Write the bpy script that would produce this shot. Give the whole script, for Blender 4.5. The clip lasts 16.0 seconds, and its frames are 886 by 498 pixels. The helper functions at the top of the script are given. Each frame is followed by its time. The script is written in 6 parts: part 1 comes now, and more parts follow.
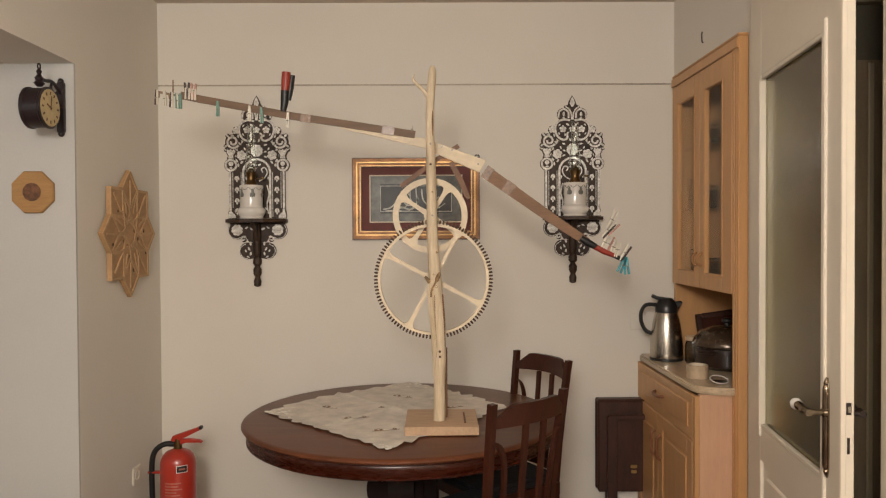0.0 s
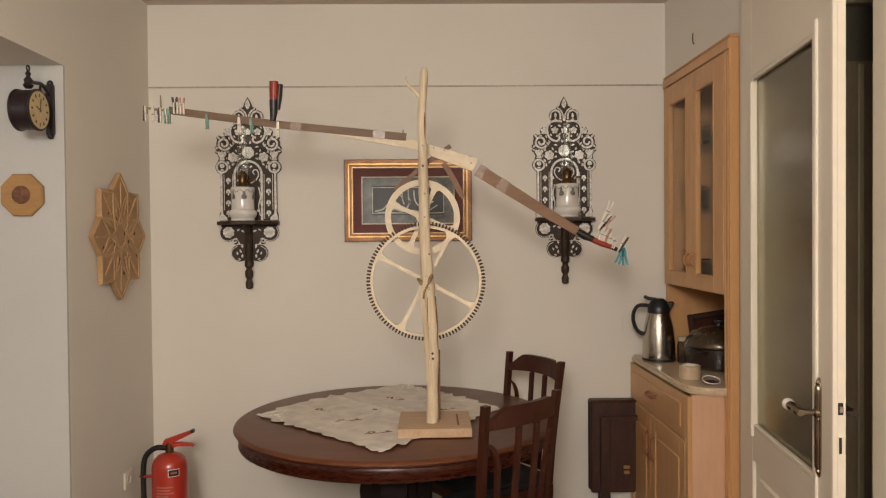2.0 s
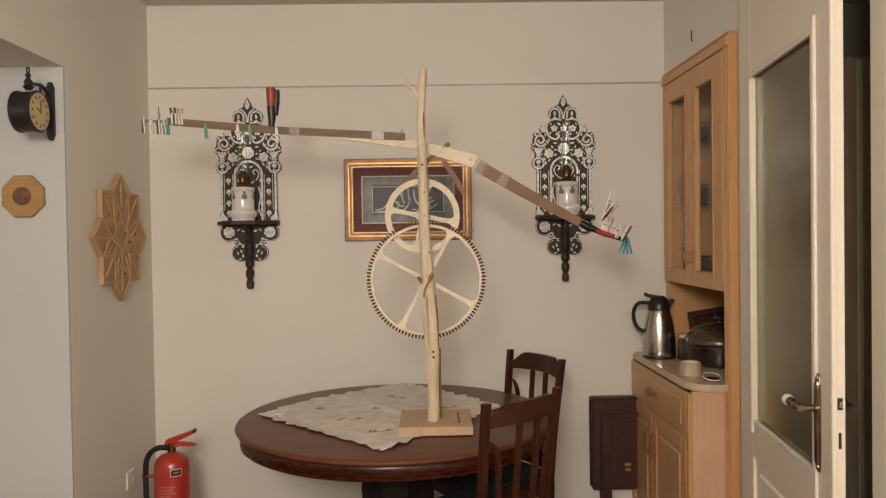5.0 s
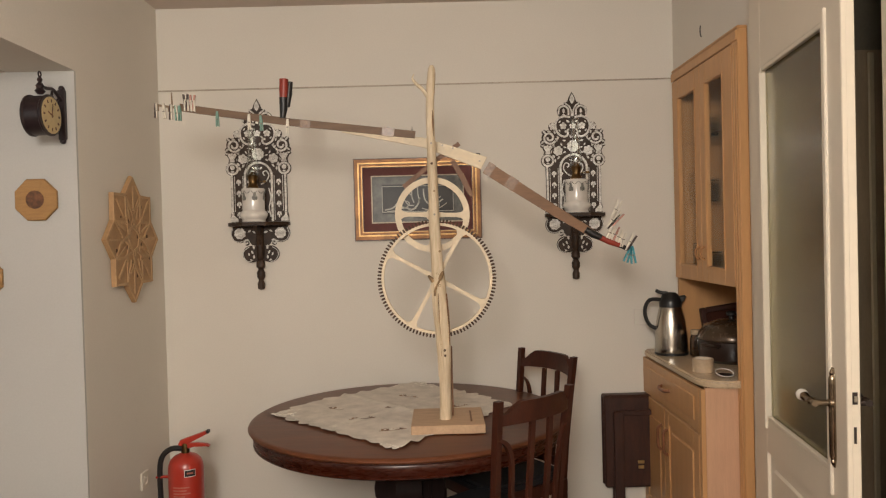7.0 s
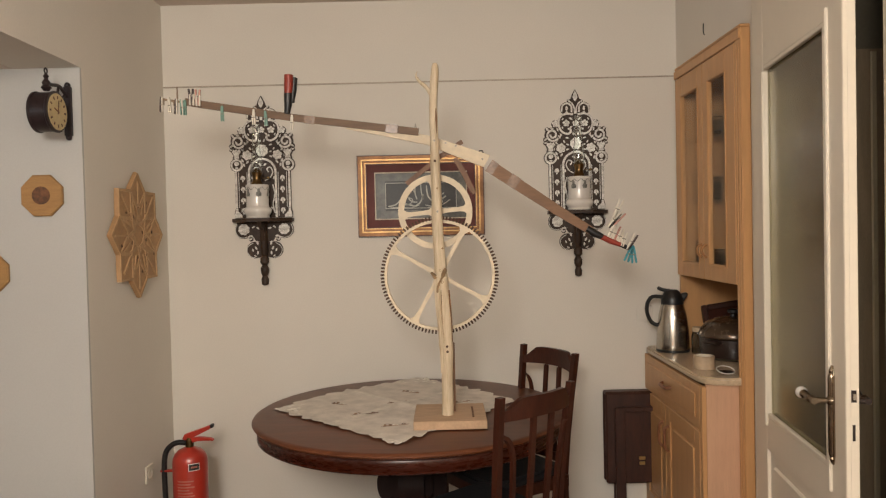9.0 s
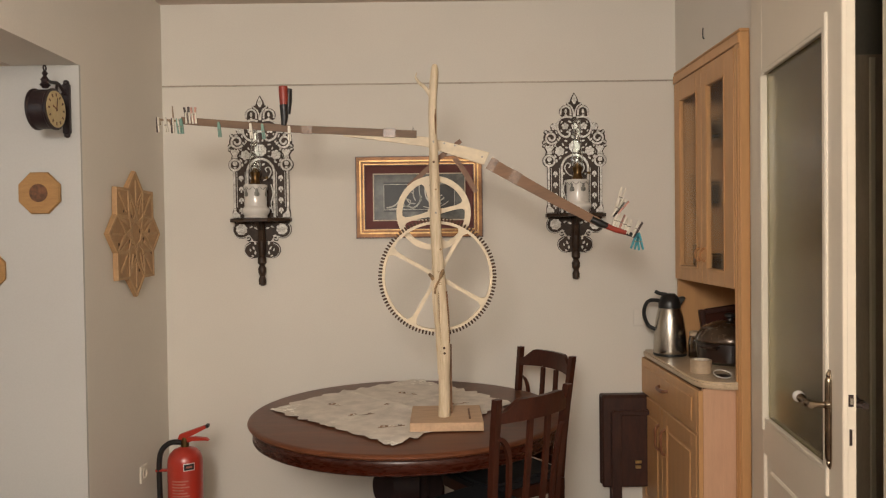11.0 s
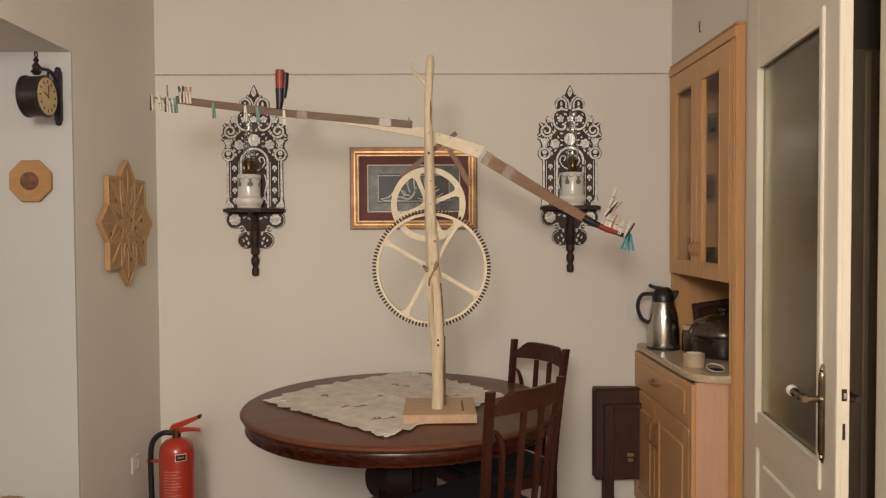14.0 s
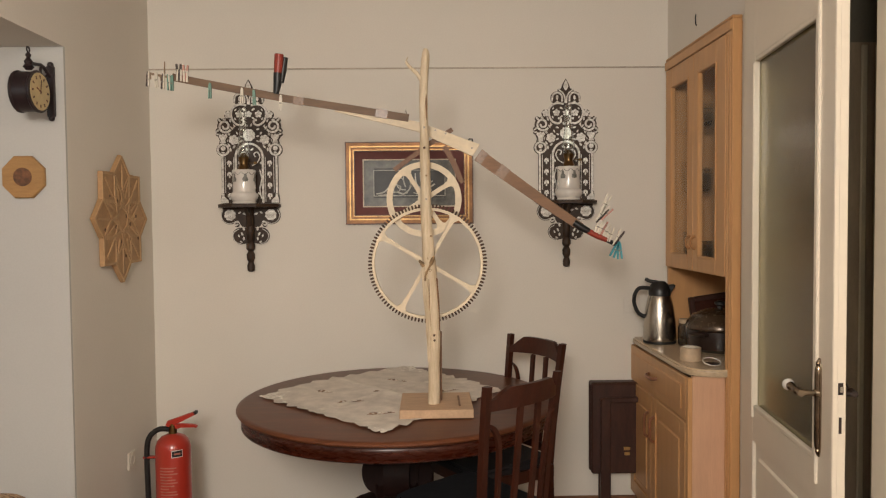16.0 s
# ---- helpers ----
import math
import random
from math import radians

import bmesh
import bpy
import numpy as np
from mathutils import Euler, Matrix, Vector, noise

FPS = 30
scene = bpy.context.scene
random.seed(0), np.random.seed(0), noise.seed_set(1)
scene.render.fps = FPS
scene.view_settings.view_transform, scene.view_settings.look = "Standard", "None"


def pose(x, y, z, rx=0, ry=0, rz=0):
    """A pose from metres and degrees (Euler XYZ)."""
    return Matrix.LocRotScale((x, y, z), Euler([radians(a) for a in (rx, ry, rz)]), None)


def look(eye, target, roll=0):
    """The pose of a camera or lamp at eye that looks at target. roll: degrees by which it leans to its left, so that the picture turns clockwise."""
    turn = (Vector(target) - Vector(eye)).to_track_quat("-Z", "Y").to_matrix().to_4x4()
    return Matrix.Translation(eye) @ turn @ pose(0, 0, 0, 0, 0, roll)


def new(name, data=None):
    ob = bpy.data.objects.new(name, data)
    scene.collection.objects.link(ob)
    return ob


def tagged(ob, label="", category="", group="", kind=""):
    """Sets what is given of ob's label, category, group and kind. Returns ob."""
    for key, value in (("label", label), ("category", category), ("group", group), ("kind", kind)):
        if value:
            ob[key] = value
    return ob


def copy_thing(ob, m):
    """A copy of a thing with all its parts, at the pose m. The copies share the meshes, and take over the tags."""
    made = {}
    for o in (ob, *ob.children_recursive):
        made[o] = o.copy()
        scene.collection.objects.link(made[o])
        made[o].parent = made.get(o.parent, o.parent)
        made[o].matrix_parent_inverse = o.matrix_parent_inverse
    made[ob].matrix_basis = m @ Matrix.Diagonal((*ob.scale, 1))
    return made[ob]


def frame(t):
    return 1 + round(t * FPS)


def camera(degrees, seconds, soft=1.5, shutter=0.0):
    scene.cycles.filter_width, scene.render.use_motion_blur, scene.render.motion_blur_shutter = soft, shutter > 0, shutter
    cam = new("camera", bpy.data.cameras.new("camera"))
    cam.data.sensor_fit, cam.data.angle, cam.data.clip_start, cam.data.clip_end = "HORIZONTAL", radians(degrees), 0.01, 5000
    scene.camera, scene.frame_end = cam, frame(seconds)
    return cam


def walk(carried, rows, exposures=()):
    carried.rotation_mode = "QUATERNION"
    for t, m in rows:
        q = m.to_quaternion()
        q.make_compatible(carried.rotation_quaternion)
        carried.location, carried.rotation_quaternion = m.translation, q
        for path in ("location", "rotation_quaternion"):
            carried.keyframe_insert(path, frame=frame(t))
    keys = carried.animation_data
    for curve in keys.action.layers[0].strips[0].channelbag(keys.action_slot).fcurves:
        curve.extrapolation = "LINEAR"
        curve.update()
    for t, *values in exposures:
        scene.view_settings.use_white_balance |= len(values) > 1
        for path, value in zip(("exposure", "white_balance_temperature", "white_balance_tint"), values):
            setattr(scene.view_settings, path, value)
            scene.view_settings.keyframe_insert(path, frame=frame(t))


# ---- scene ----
import itertools

cam = camera(61.4, 16.0, soft=1.2)
PATH = [
    (0, (0.107, 0.031, 1.494), (0.121, 2.031, 1.458), -0.3),
    (0.5, (0.099, 0.033, 1.492), (0.118, 2.032, 1.457), -0.3),
    (1, (0.103, 0.032, 1.497), (0.125, 2.031, 1.461), -0.3),
    (1.5, (0.105, 0.036, 1.498), (0.134, 2.036, 1.465), -0.3),
    (2, (0.106, 0.035, 1.496), (0.141, 2.034, 1.463), -0.5),
    (2.5, (0.108, 0.035, 1.491), (0.149, 2.035, 1.457), -0.6),
    (3, (0.107, 0.037, 1.493), (0.146, 2.036, 1.459), -0.6),
    (3.5, (0.107, 0.036, 1.491), (0.14, 2.035, 1.46), -0.7),
    (4, (0.11, 0.031, 1.493), (0.143, 2.031, 1.457), -0.7),
    (6.5, (0.11, 0.028, 1.49), (0.129, 2.028, 1.458), -1.5),
    (7, (0.106, 0.027, 1.487), (0.113, 2.027, 1.453), -1.5),
    (7.5, (0.105, 0.02, 1.487), (0.11, 2.019, 1.442), -1.3),
    (8, (0.108, 0.021, 1.479), (0.11, 2.02, 1.429), -1.1),
    (8.5, (0.109, 0.013, 1.486), (0.11, 2.013, 1.438), -1.1),
    (9, (0.108, 0.01, 1.493), (0.106, 2.009, 1.447), -1.3),
    (11.5, (0.104, 0.013, 1.485), (0.111, 2.013, 1.448), -0.5),
    (12, (0.103, 0.012, 1.485), (0.111, 2.012, 1.447), -0.3),
    (12.5, (0.104, 0.013, 1.486), (0.118, 2.013, 1.441), -0.4),
    (13, (0.101, 0.015, 1.488), (0.122, 2.014, 1.435), -0.2),
    (13.5, (0.102, 0.023, 1.483), (0.123, 2.022, 1.424), -0.1),
    (14, (0.101, 0.024, 1.483), (0.124, 2.023, 1.425), -0.3),
    (14.5, (0.104, 0.025, 1.484), (0.129, 2.024, 1.424), -0.4),
    (15, (0.105, 0.027, 1.481), (0.129, 2.026, 1.417), -0.5),
    (15.5, (0.104, 0.03, 1.478), (0.13, 2.029, 1.411), -0.4),
    (16, (0.102, 0.032, 1.486), (0.135, 2.03, 1.412), -0.5),
]
walk(cam, [(t, look(eye, target, roll)) for t, eye, target, roll in PATH])

# ---- world and light ----
world = bpy.data.worlds.new("world")
scene.world = world
world.use_nodes = True
world.node_tree.nodes["Background"].inputs[0].default_value = (0.9, 0.75, 0.6, 1)
world.node_tree.nodes["Background"].inputs[1].default_value = 0.02


def lamp(name, kind, m, energy, colour, size):
    data = bpy.data.lights.new(name, kind)
    data.energy, data.color = energy, colour
    if kind == "POINT":
        data.shadow_soft_size = size
    else:
        data.shape, data.size = "DISK", size
    ob = new(name, data)
    ob.matrix_world = m
    return ob


# the room's ceiling lamp hangs behind the camera; an unseen cool fill is added on the passage side
lamp("room_lamp", "POINT", pose(-0.26, -1.15, 2.17), 292, (1.0, 0.955, 0.885), 0.34)
lamp("side_fill", "POINT", pose(-2.6, 0.6, 2.0), 10, (0.82, 0.93, 1.0), 0.15)
scene.view_settings.exposure = 0.0


# ---- materials ----
def mat(name, colour, rough=0.5, metal=0.0, vary=0.15, scale=8.0, bump=0.1, stretch=(1, 1, 1), dark=None, coat=0.0, spec=0.5, fine=60.0):
    """A surface with two scales of variation and a fine relief."""
    m = bpy.data.materials.new(name)
    m.use_nodes = True
    nt = m.node_tree
    b = nt.nodes["Principled BSDF"]
    n, l = nt.nodes.new, nt.links.new
    tc = n("ShaderNodeTexCoord")
    mp = n("ShaderNodeMapping")
    mp.inputs["Scale"].default_value = stretch
    l(tc.outputs["Object"], mp.inputs["Vector"])
    big = n("ShaderNodeTexNoise")
    big.inputs["Scale"].default_value, big.inputs["Detail"].default_value = scale, 5
    l(mp.outputs[0], big.inputs["Vector"])
    small = n("ShaderNodeTexNoise")
    small.inputs["Scale"].default_value, small.inputs["Detail"].default_value = fine, 3
    l(mp.outputs[0], small.inputs["Vector"])
    mix = n("ShaderNodeMix")
    mix.data_type = "FLOAT"
    mix.inputs[0].default_value = 0.4
    l(big.outputs[0], mix.inputs[2])
    l(small.outputs[0], mix.inputs[3])
    ramp = n("ShaderNodeValToRGB")
    c = Vector(colour)
    d = Vector(dark) if dark else c * (1 - 2 * vary)
    e = c * (1 + vary)
    ramp.color_ramp.elements[0].position, ramp.color_ramp.elements[1].position = 0.3, 0.7
    ramp.color_ramp.elements[0].color = (*d, 1)
    ramp.color_ramp.elements[1].color = (*[min(1, v) for v in e], 1)
    l(mix.outputs[0], ramp.inputs[0])
    l(ramp.outputs[0], b.inputs["Base Color"])
    b.inputs["Metallic"].default_value = metal
    b.inputs["Coat Weight"].default_value = coat
    b.inputs["Coat Roughness"].default_value = 0.15
    b.inputs["Specular IOR Level"].default_value = spec
    rr = n("ShaderNodeMapRange")
    rr.inputs["To Min"].default_value, rr.inputs["To Max"].default_value = max(0.03, rough - 0.08), min(1, rough + 0.1)
    l(small.outputs[0], rr.inputs["Value"])
    l(rr.outputs[0], b.inputs["Roughness"])
    if bump:
        bp = n("ShaderNodeBump")
        bp.inputs["Strength"].default_value, bp.inputs["Distance"].default_value = bump, 0.003
        l(mix.outputs[0], bp.inputs["Height"])
        l(bp.outputs[0], b.inputs["Normal"])
    return m


def glass(name, colour=(1, 1, 1), rough=0.0, ior=1.45, ripple=0.0):
    m = bpy.data.materials.new(name)
    m.use_nodes = True
    nt = m.node_tree
    b = nt.nodes["Principled BSDF"]
    b.inputs["Base Color"].default_value = (*colour, 1)
    b.inputs["Transmission Weight"].default_value = 1
    b.inputs["Roughness"].default_value = rough
    b.inputs["IOR"].default_value = ior
    if ripple:
        tc, no, bp = nt.nodes.new("ShaderNodeTexCoord"), nt.nodes.new("ShaderNodeTexNoise"), nt.nodes.new("ShaderNodeBump")
        no.inputs["Scale"].default_value = ripple
        nt.links.new(tc.outputs["Object"], no.inputs["Vector"])
        nt.links.new(no.outputs[0], bp.inputs["Height"])
        bp.inputs["Strength"].default_value, bp.inputs["Distance"].default_value = 0.10, 0.004
        nt.links.new(bp.outputs[0], b.inputs["Normal"])
    return m


M_WALL = mat("wall_paint", (0.72, 0.675, 0.60), 0.75, vary=0.035, scale=1.3, bump=0.12, fine=140, spec=0.25)
M_PIER = mat("wall_paint_cool_shade", (0.505, 0.495, 0.468), 0.75, vary=0.035, scale=1.3, bump=0.12, fine=140, spec=0.25)
M_SOUTH = mat("bounce_damping_wall", (0.34, 0.29, 0.24), 0.85, vary=0.12, scale=3, stretch=(6, 6, 0.4), bump=0.3)
M_CEIL = mat("ceiling_paint", (0.66, 0.57, 0.50), 0.8, vary=0.03, scale=1.5, bump=0.1, fine=120, spec=0.2)
M_FLOOR = mat("floor_boards", (0.09, 0.040, 0.021), 0.45, vary=0.25, scale=3, stretch=(1, 8, 1))
M_SKIRT = mat("skirting_wood", (0.20, 0.09, 0.045), 0.4, vary=0.2, stretch=(1, 10, 10))
M_LINE = mat("rail_line", (0.46, 0.395, 0.315), 0.7, vary=0.2, scale=5)
M_DOOR = mat("cream_gloss_paint", (0.70, 0.62, 0.50), 0.35, vary=0.03, scale=2, bump=0.05, fine=30, coat=0.2)
M_BEECH = mat("beech_veneer", (0.555, 0.30, 0.125), 0.42, vary=0.06, scale=3, stretch=(9, 9, 0.8), bump=0.05, fine=20, coat=0.15)
M_BEECHIN = mat("beech_shade_and_handle", (0.42, 0.20, 0.075), 0.5, vary=0.14, scale=4, stretch=(12, 12, 1), bump=0.05, fine=20)
M_SIDE = mat("pinkish_beech_side", (0.60, 0.36, 0.225), 0.45, vary=0.06, scale=4, stretch=(10, 10, 1), bump=0.04, fine=20)
M_PULL = mat("brown_pull", (0.23, 0.09, 0.04), 0.4, vary=0.15, scale=20)
M_GAP = mat("carcass_gap_shade", (0.10, 0.045, 0.02), 0.7, vary=0.15)
M_COUNTER = mat("speckled_counter", (0.56, 0.43, 0.285), 0.28, vary=0.12, scale=60, fine=260, bump=0.01, coat=0.1)
M_MAHOG = mat("mahogany_gloss", (0.128, 0.043, 0.0185), 0.33, vary=0.2, scale=2.5, stretch=(1.5, 12, 2), bump=0.015, fine=22, coat=0.03, spec=0.22)
M_APRON = mat("red_mahogany_apron_shaded", (0.042, 0.0078, 0.0030), 0.27, vary=0.25, scale=3, stretch=(2, 2, 9), bump=0.02, fine=14, coat=0.05, spec=0.28)
M_CHAIR = mat("dark_chair_wood", (0.047, 0.0115, 0.0052), 0.40, vary=0.25, scale=6, stretch=(8, 8, 1.5), bump=0.04, fine=30, coat=0.03, spec=0.3)
M_PED = mat("dark_pedestal_wood", (0.014, 0.0042, 0.0030), 0.6, vary=0.25, scale=6, stretch=(8, 8, 1.5), bump=0.04, spec=0.2)
M_SEAT = mat("dark_seat", (0.006, 0.006, 0.0085), 0.7, vary=0.2, scale=30, bump=0.2)
M_CATCH = mat("polished_brass", (0.62, 0.43, 0.18), 0.3, metal=0.8, vary=0.1, scale=30)
M_FOLD = mat("folding_table_wood", (0.050, 0.0165, 0.0095), 0.45, vary=0.3, scale=5, stretch=(8, 8, 1.5), bump=0.05, fine=30)
M_PINE = mat("pale_pine", (0.68, 0.565, 0.40), 0.55, vary=0.1, scale=6, stretch=(1, 1, 1), bump=0.08, fine=50)
M_BASE = mat("base_pine", (0.52, 0.345, 0.21), 0.5, vary=0.12, scale=5, stretch=(3, 16, 3), bump=0.06, fine=30)
M_POST = mat("peeled_branch", (0.63, 0.53, 0.385), 0.55, vary=0.16, scale=9, stretch=(6, 6, 0.7), bump=0.3, fine=26, dark=(0.42, 0.315, 0.19))
M_BARK = mat("bark_streak", (0.22, 0.11, 0.05), 0.8, vary=0.3, scale=20, bump=0.4)
M_KNOT = mat("dry_knot", (0.30, 0.19, 0.095), 0.8, vary=0.3, scale=25, bump=0.5)
M_TOOTH = mat("burnt_tooth", (0.075, 0.034, 0.014), 0.7, vary=0.3, scale=40, bump=0.1)
M_LATHD = mat("dark_brown_lath", (0.155, 0.090, 0.050), 0.6, vary=0.18, scale=5, stretch=(1, 10, 10), bump=0.08, fine=30)
M_LATH = mat("brown_lath", (0.215, 0.112, 0.056), 0.6, vary=0.15, scale=5, stretch=(1, 10, 10), bump=0.08, fine=30)
M_PALLET = mat("pallet_lath", (0.20, 0.10, 0.055), 0.6, vary=0.18, scale=6, stretch=(4, 4, 1), bump=0.08)
M_TAPE = mat("clear_tape", (0.21, 0.118, 0.062), 0.34, vary=0.2, scale=60, bump=0.7, fine=150, coat=0.08)
M_CARD = mat("grey_card_tip", (0.26, 0.17, 0.10), 0.6, vary=0.15, scale=20)
M_RED = mat("red_plastic", (0.30, 0.036, 0.020), 0.4, vary=0.12, scale=20)
M_BLACK = mat("black_plastic", (0.012, 0.011, 0.011), 0.38, vary=0.2, scale=20, bump=0.05)
M_PEGW = mat("peg_white", (0.72, 0.66, 0.55), 0.4, vary=0.06, scale=30)
M_PEGG = mat("peg_green", (0.16, 0.30, 0.235), 0.4, vary=0.1, scale=30)
M_PEGP = mat("peg_pink", (0.52, 0.26, 0.20), 0.4, vary=0.1, scale=30)
M_PEGB = mat("peg_blue", (0.035, 0.30, 0.36), 0.4, vary=0.1, scale=30)
M_PEGD = mat("peg_brown", (0.055, 0.03, 0.024), 0.4, vary=0.15, scale=30)
M_METAL = mat("steel_wire", (0.30, 0.27, 0.23), 0.5, metal=1, vary=0.1)
M_STEEL = mat("brushed_steel", (0.50, 0.46, 0.40), 0.24, metal=1, vary=0.04, scale=2, stretch=(6, 6, 60), bump=0.01)
M_BRONZE = mat("aged_handle_metal", (0.30, 0.235, 0.165), 0.22, metal=1, vary=0.25, scale=25, bump=0.1)
M_GOLD = mat("gilt_frame", (0.42, 0.245, 0.095), 0.34, metal=0.7, vary=0.2, scale=14, bump=0.1)
M_GOLDD = mat("brown_gilt_frame", (0.24, 0.105, 0.036), 0.40, metal=0.45, vary=0.25, scale=14, bump=0.1)
M_FRAMEO = mat("frame_edge", (0.10, 0.038, 0.018), 0.4, vary=0.2, scale=14, bump=0.1)
M_MAT = mat("wine_red_mount", (0.15, 0.045, 0.038), 0.7, vary=0.12, scale=12)
M_CREAM = mat("cream_line", (0.64, 0.56, 0.44), 0.6, vary=0.05)
M_PRINT = mat("dark_print", (0.135, 0.132, 0.108), 0.4, vary=0.3, scale=14, fine=40, bump=0, dark=(0.022, 0.021, 0.018))
M_PRINTD = mat("dark_print_centre", (0.03, 0.028, 0.025), 0.45, vary=0.3, scale=9, bump=0)
M_STROKE = mat("silver_stroke", (0.46, 0.44, 0.37), 0.4, vary=0.2, scale=30)
M_EBONY = mat("dark_fretwork_wood", (0.048, 0.027, 0.016), 0.45, vary=0.3, scale=20, bump=0.08, spec=0.3)
M_PEARL = mat("mother_of_pearl", (0.82, 0.80, 0.75), 0.18, vary=0.2, scale=60, bump=0.6, fine=150, coat=0.6, dark=(0.34, 0.30, 0.25))
M_PORC = mat("white_porcelain", (0.68, 0.645, 0.59), 0.15, vary=0.02, scale=8, bump=0, coat=0.6)
M_LEAF = mat("grey_painted_motif", (0.20, 0.195, 0.17), 0.3, vary=0.3, scale=60, bump=0)
M_BRASS = mat("brass", (0.17, 0.105, 0.045), 0.3, metal=1, vary=0.15, scale=20)
M_STAR = mat("ply_star", (0.45, 0.265, 0.125), 0.6, vary=0.16, scale=8, bump=0.1)
M_STARSHADE = mat("star_shade", (0.09, 0.042, 0.018), 0.8, vary=0.2, scale=30)
M_STARE = mat("ply_strip", (0.50, 0.315, 0.16), 0.6, vary=0.15, scale=12, bump=0.1)
M_OCT = mat("octagon_wood", (0.38, 0.205, 0.07), 0.5, vary=0.12, scale=6, stretch=(2, 2, 14), bump=0.05)
M_OCTC = mat("octagon_centre", (0.16, 0.065, 0.025), 0.5, vary=0.35, scale=30, bump=0.05)
M_DIAL = mat("aged_dial", (0.58, 0.45, 0.23), 0.45, vary=0.1, scale=20, bump=0)
M_CASE = mat("clock_case", (0.022, 0.012, 0.013), 0.4, vary=0.2, scale=20, bump=0.15)
M_EXT = mat("extinguisher_red", (0.40, 0.032, 0.018), 0.30, vary=0.02, scale=6, bump=0.0, coat=0.4)
M_LABEL = mat("label_print", (0.46, 0.16, 0.115), 0.5, vary=0.15, scale=30)
M_WHITE = mat("white_print", (0.75, 0.72, 0.68), 0.5, vary=0.05)
M_PLASTIC = mat("ivory_plastic", (0.72, 0.66, 0.56), 0.35, vary=0.03, bump=0.02)
M_CLOTH = mat("lace_cloth", (0.72, 0.66, 0.58), 0.9, vary=0.14, scale=14, bump=0.5, fine=320, spec=0.1)
M_CLOTHE = mat("lace_edging", (0.82, 0.77, 0.68), 0.9, vary=0.15, scale=60, bump=0.6, fine=320, spec=0.1)
M_CREASE = mat("fold_sheen", (0.755, 0.70, 0.61), 0.9, vary=0.12, scale=30, bump=0.5, fine=320, spec=0.1)
M_STITCH = mat("embroidered_flower", (0.30, 0.19, 0.12), 0.9, vary=0.4, scale=60)
M_DARKROOM = mat("hall_dimness", (0.15, 0.125, 0.085), 0.8, vary=0.1, scale=2)
M_HALLDOOR = mat("hall_door_wood", (0.30, 0.22, 0.14), 0.5, vary=0.15, scale=5, stretch=(8, 8, 1))
M_HALLTRIM = mat("hall_moulding", (0.48, 0.40, 0.27), 0.5, vary=0.1, scale=5, stretch=(8, 8, 1))
M_HALLSHADE = mat("hall_shade", (0.055, 0.035, 0.022), 0.6, vary=0.2, scale=5)
M_OBSC = glass("obscured_glass", (0.40, 0.345, 0.185), 0.18, 1.38, 75)
M_CLEAR = glass("clear_glass", (0.95, 0.97, 0.95), 0.02)
M_GLINT = bpy.data.materials.new("thin_clear_glass")
M_GLINT.use_nodes = True
nt = M_GLINT.node_tree
gloss, clear, blend = nt.nodes.new("ShaderNodeBsdfGlossy"), nt.nodes.new("ShaderNodeBsdfTransparent"), nt.nodes.new("ShaderNodeMixShader")
gloss.inputs["Roughness"].default_value = 0.06
clear.inputs["Color"].default_value = (0.985, 0.985, 0.975, 1)
blend.inputs[0].default_value = 0.055
nt.links.new(clear.outputs[0], blend.inputs[1])
nt.links.new(gloss.outputs[0], blend.inputs[2])
nt.links.new(blend.outputs[0], nt.nodes["Material Output"].inputs["Surface"])
M_SMOKE = glass("smoky_glass", (0.62, 0.55, 0.42), 0.05, 1.45)
M_POT = mat("dark_pot", (0.022, 0.011, 0.008), 0.3, vary=0.2, scale=10, coat=0.3)
M_POTLID = mat("brown_metal_lid", (0.085, 0.052, 0.030), 0.24, metal=0.4, vary=0.12, scale=6, bump=0.03, coat=0.2)
M_TAPEROLL = mat("beige_tape_roll", (0.48, 0.36, 0.24), 0.4, vary=0.1)
M_RATTAN = mat("patterned_upholstery", (0.50, 0.34, 0.20), 0.8, vary=0.45, scale=60, bump=0.4, dark=(0.06, 0.02, 0.015))


# ---- mesh helpers ----
def link(name, bm, material, parent=None, label="", smooth=35):
    bmesh.ops.recalc_face_normals(bm, faces=bm.faces)
    me = bpy.data.meshes.new(name)
    bm.to_mesh(me)
    bm.free()
    me.materials.append(material)
    if smooth:
        for p in me.polygons:
            p.use_smooth = True
        me.set_sharp_from_angle(angle=radians(smooth))
    ob = new(name, me)
    if parent:
        ob.parent = parent
    if label:
        ob["label"] = label
    return ob


def part(name, bm, material, parent, label="", smooth=35):
    return link(name, bm, material, parent, label, smooth)


def thing(name, m, label, category, group="", kind=""):
    ob = new(name)
    ob.empty_display_size = 0.05
    ob.matrix_basis = m
    return tagged(ob, label, category, group, kind)


def B():
    return bmesh.new()


def box(bm, x0, x1, y0, y1, z0, z1, bevel=0.0, seg=1):
    vs = [bm.verts.new(p) for p in ((x0, y0, z0), (x1, y0, z0), (x1, y1, z0), (x0, y1, z0), (x0, y0, z1), (x1, y0, z1), (x1, y1, z1), (x0, y1, z1))]
    fs = [bm.faces.new([vs[i] for i in f]) for f in ((3, 2, 1, 0), (4, 5, 6, 7), (0, 1, 5, 4), (1, 2, 6, 5), (2, 3, 7, 6), (3, 0, 4, 7))]
    if bevel:
        bmesh.ops.bevel(bm, geom=list({e for f in fs for e in f.edges}), offset=bevel, segments=seg, affect="EDGES")
    return bm


def bx(*a, **k):
    return box(B(), *a, **k)


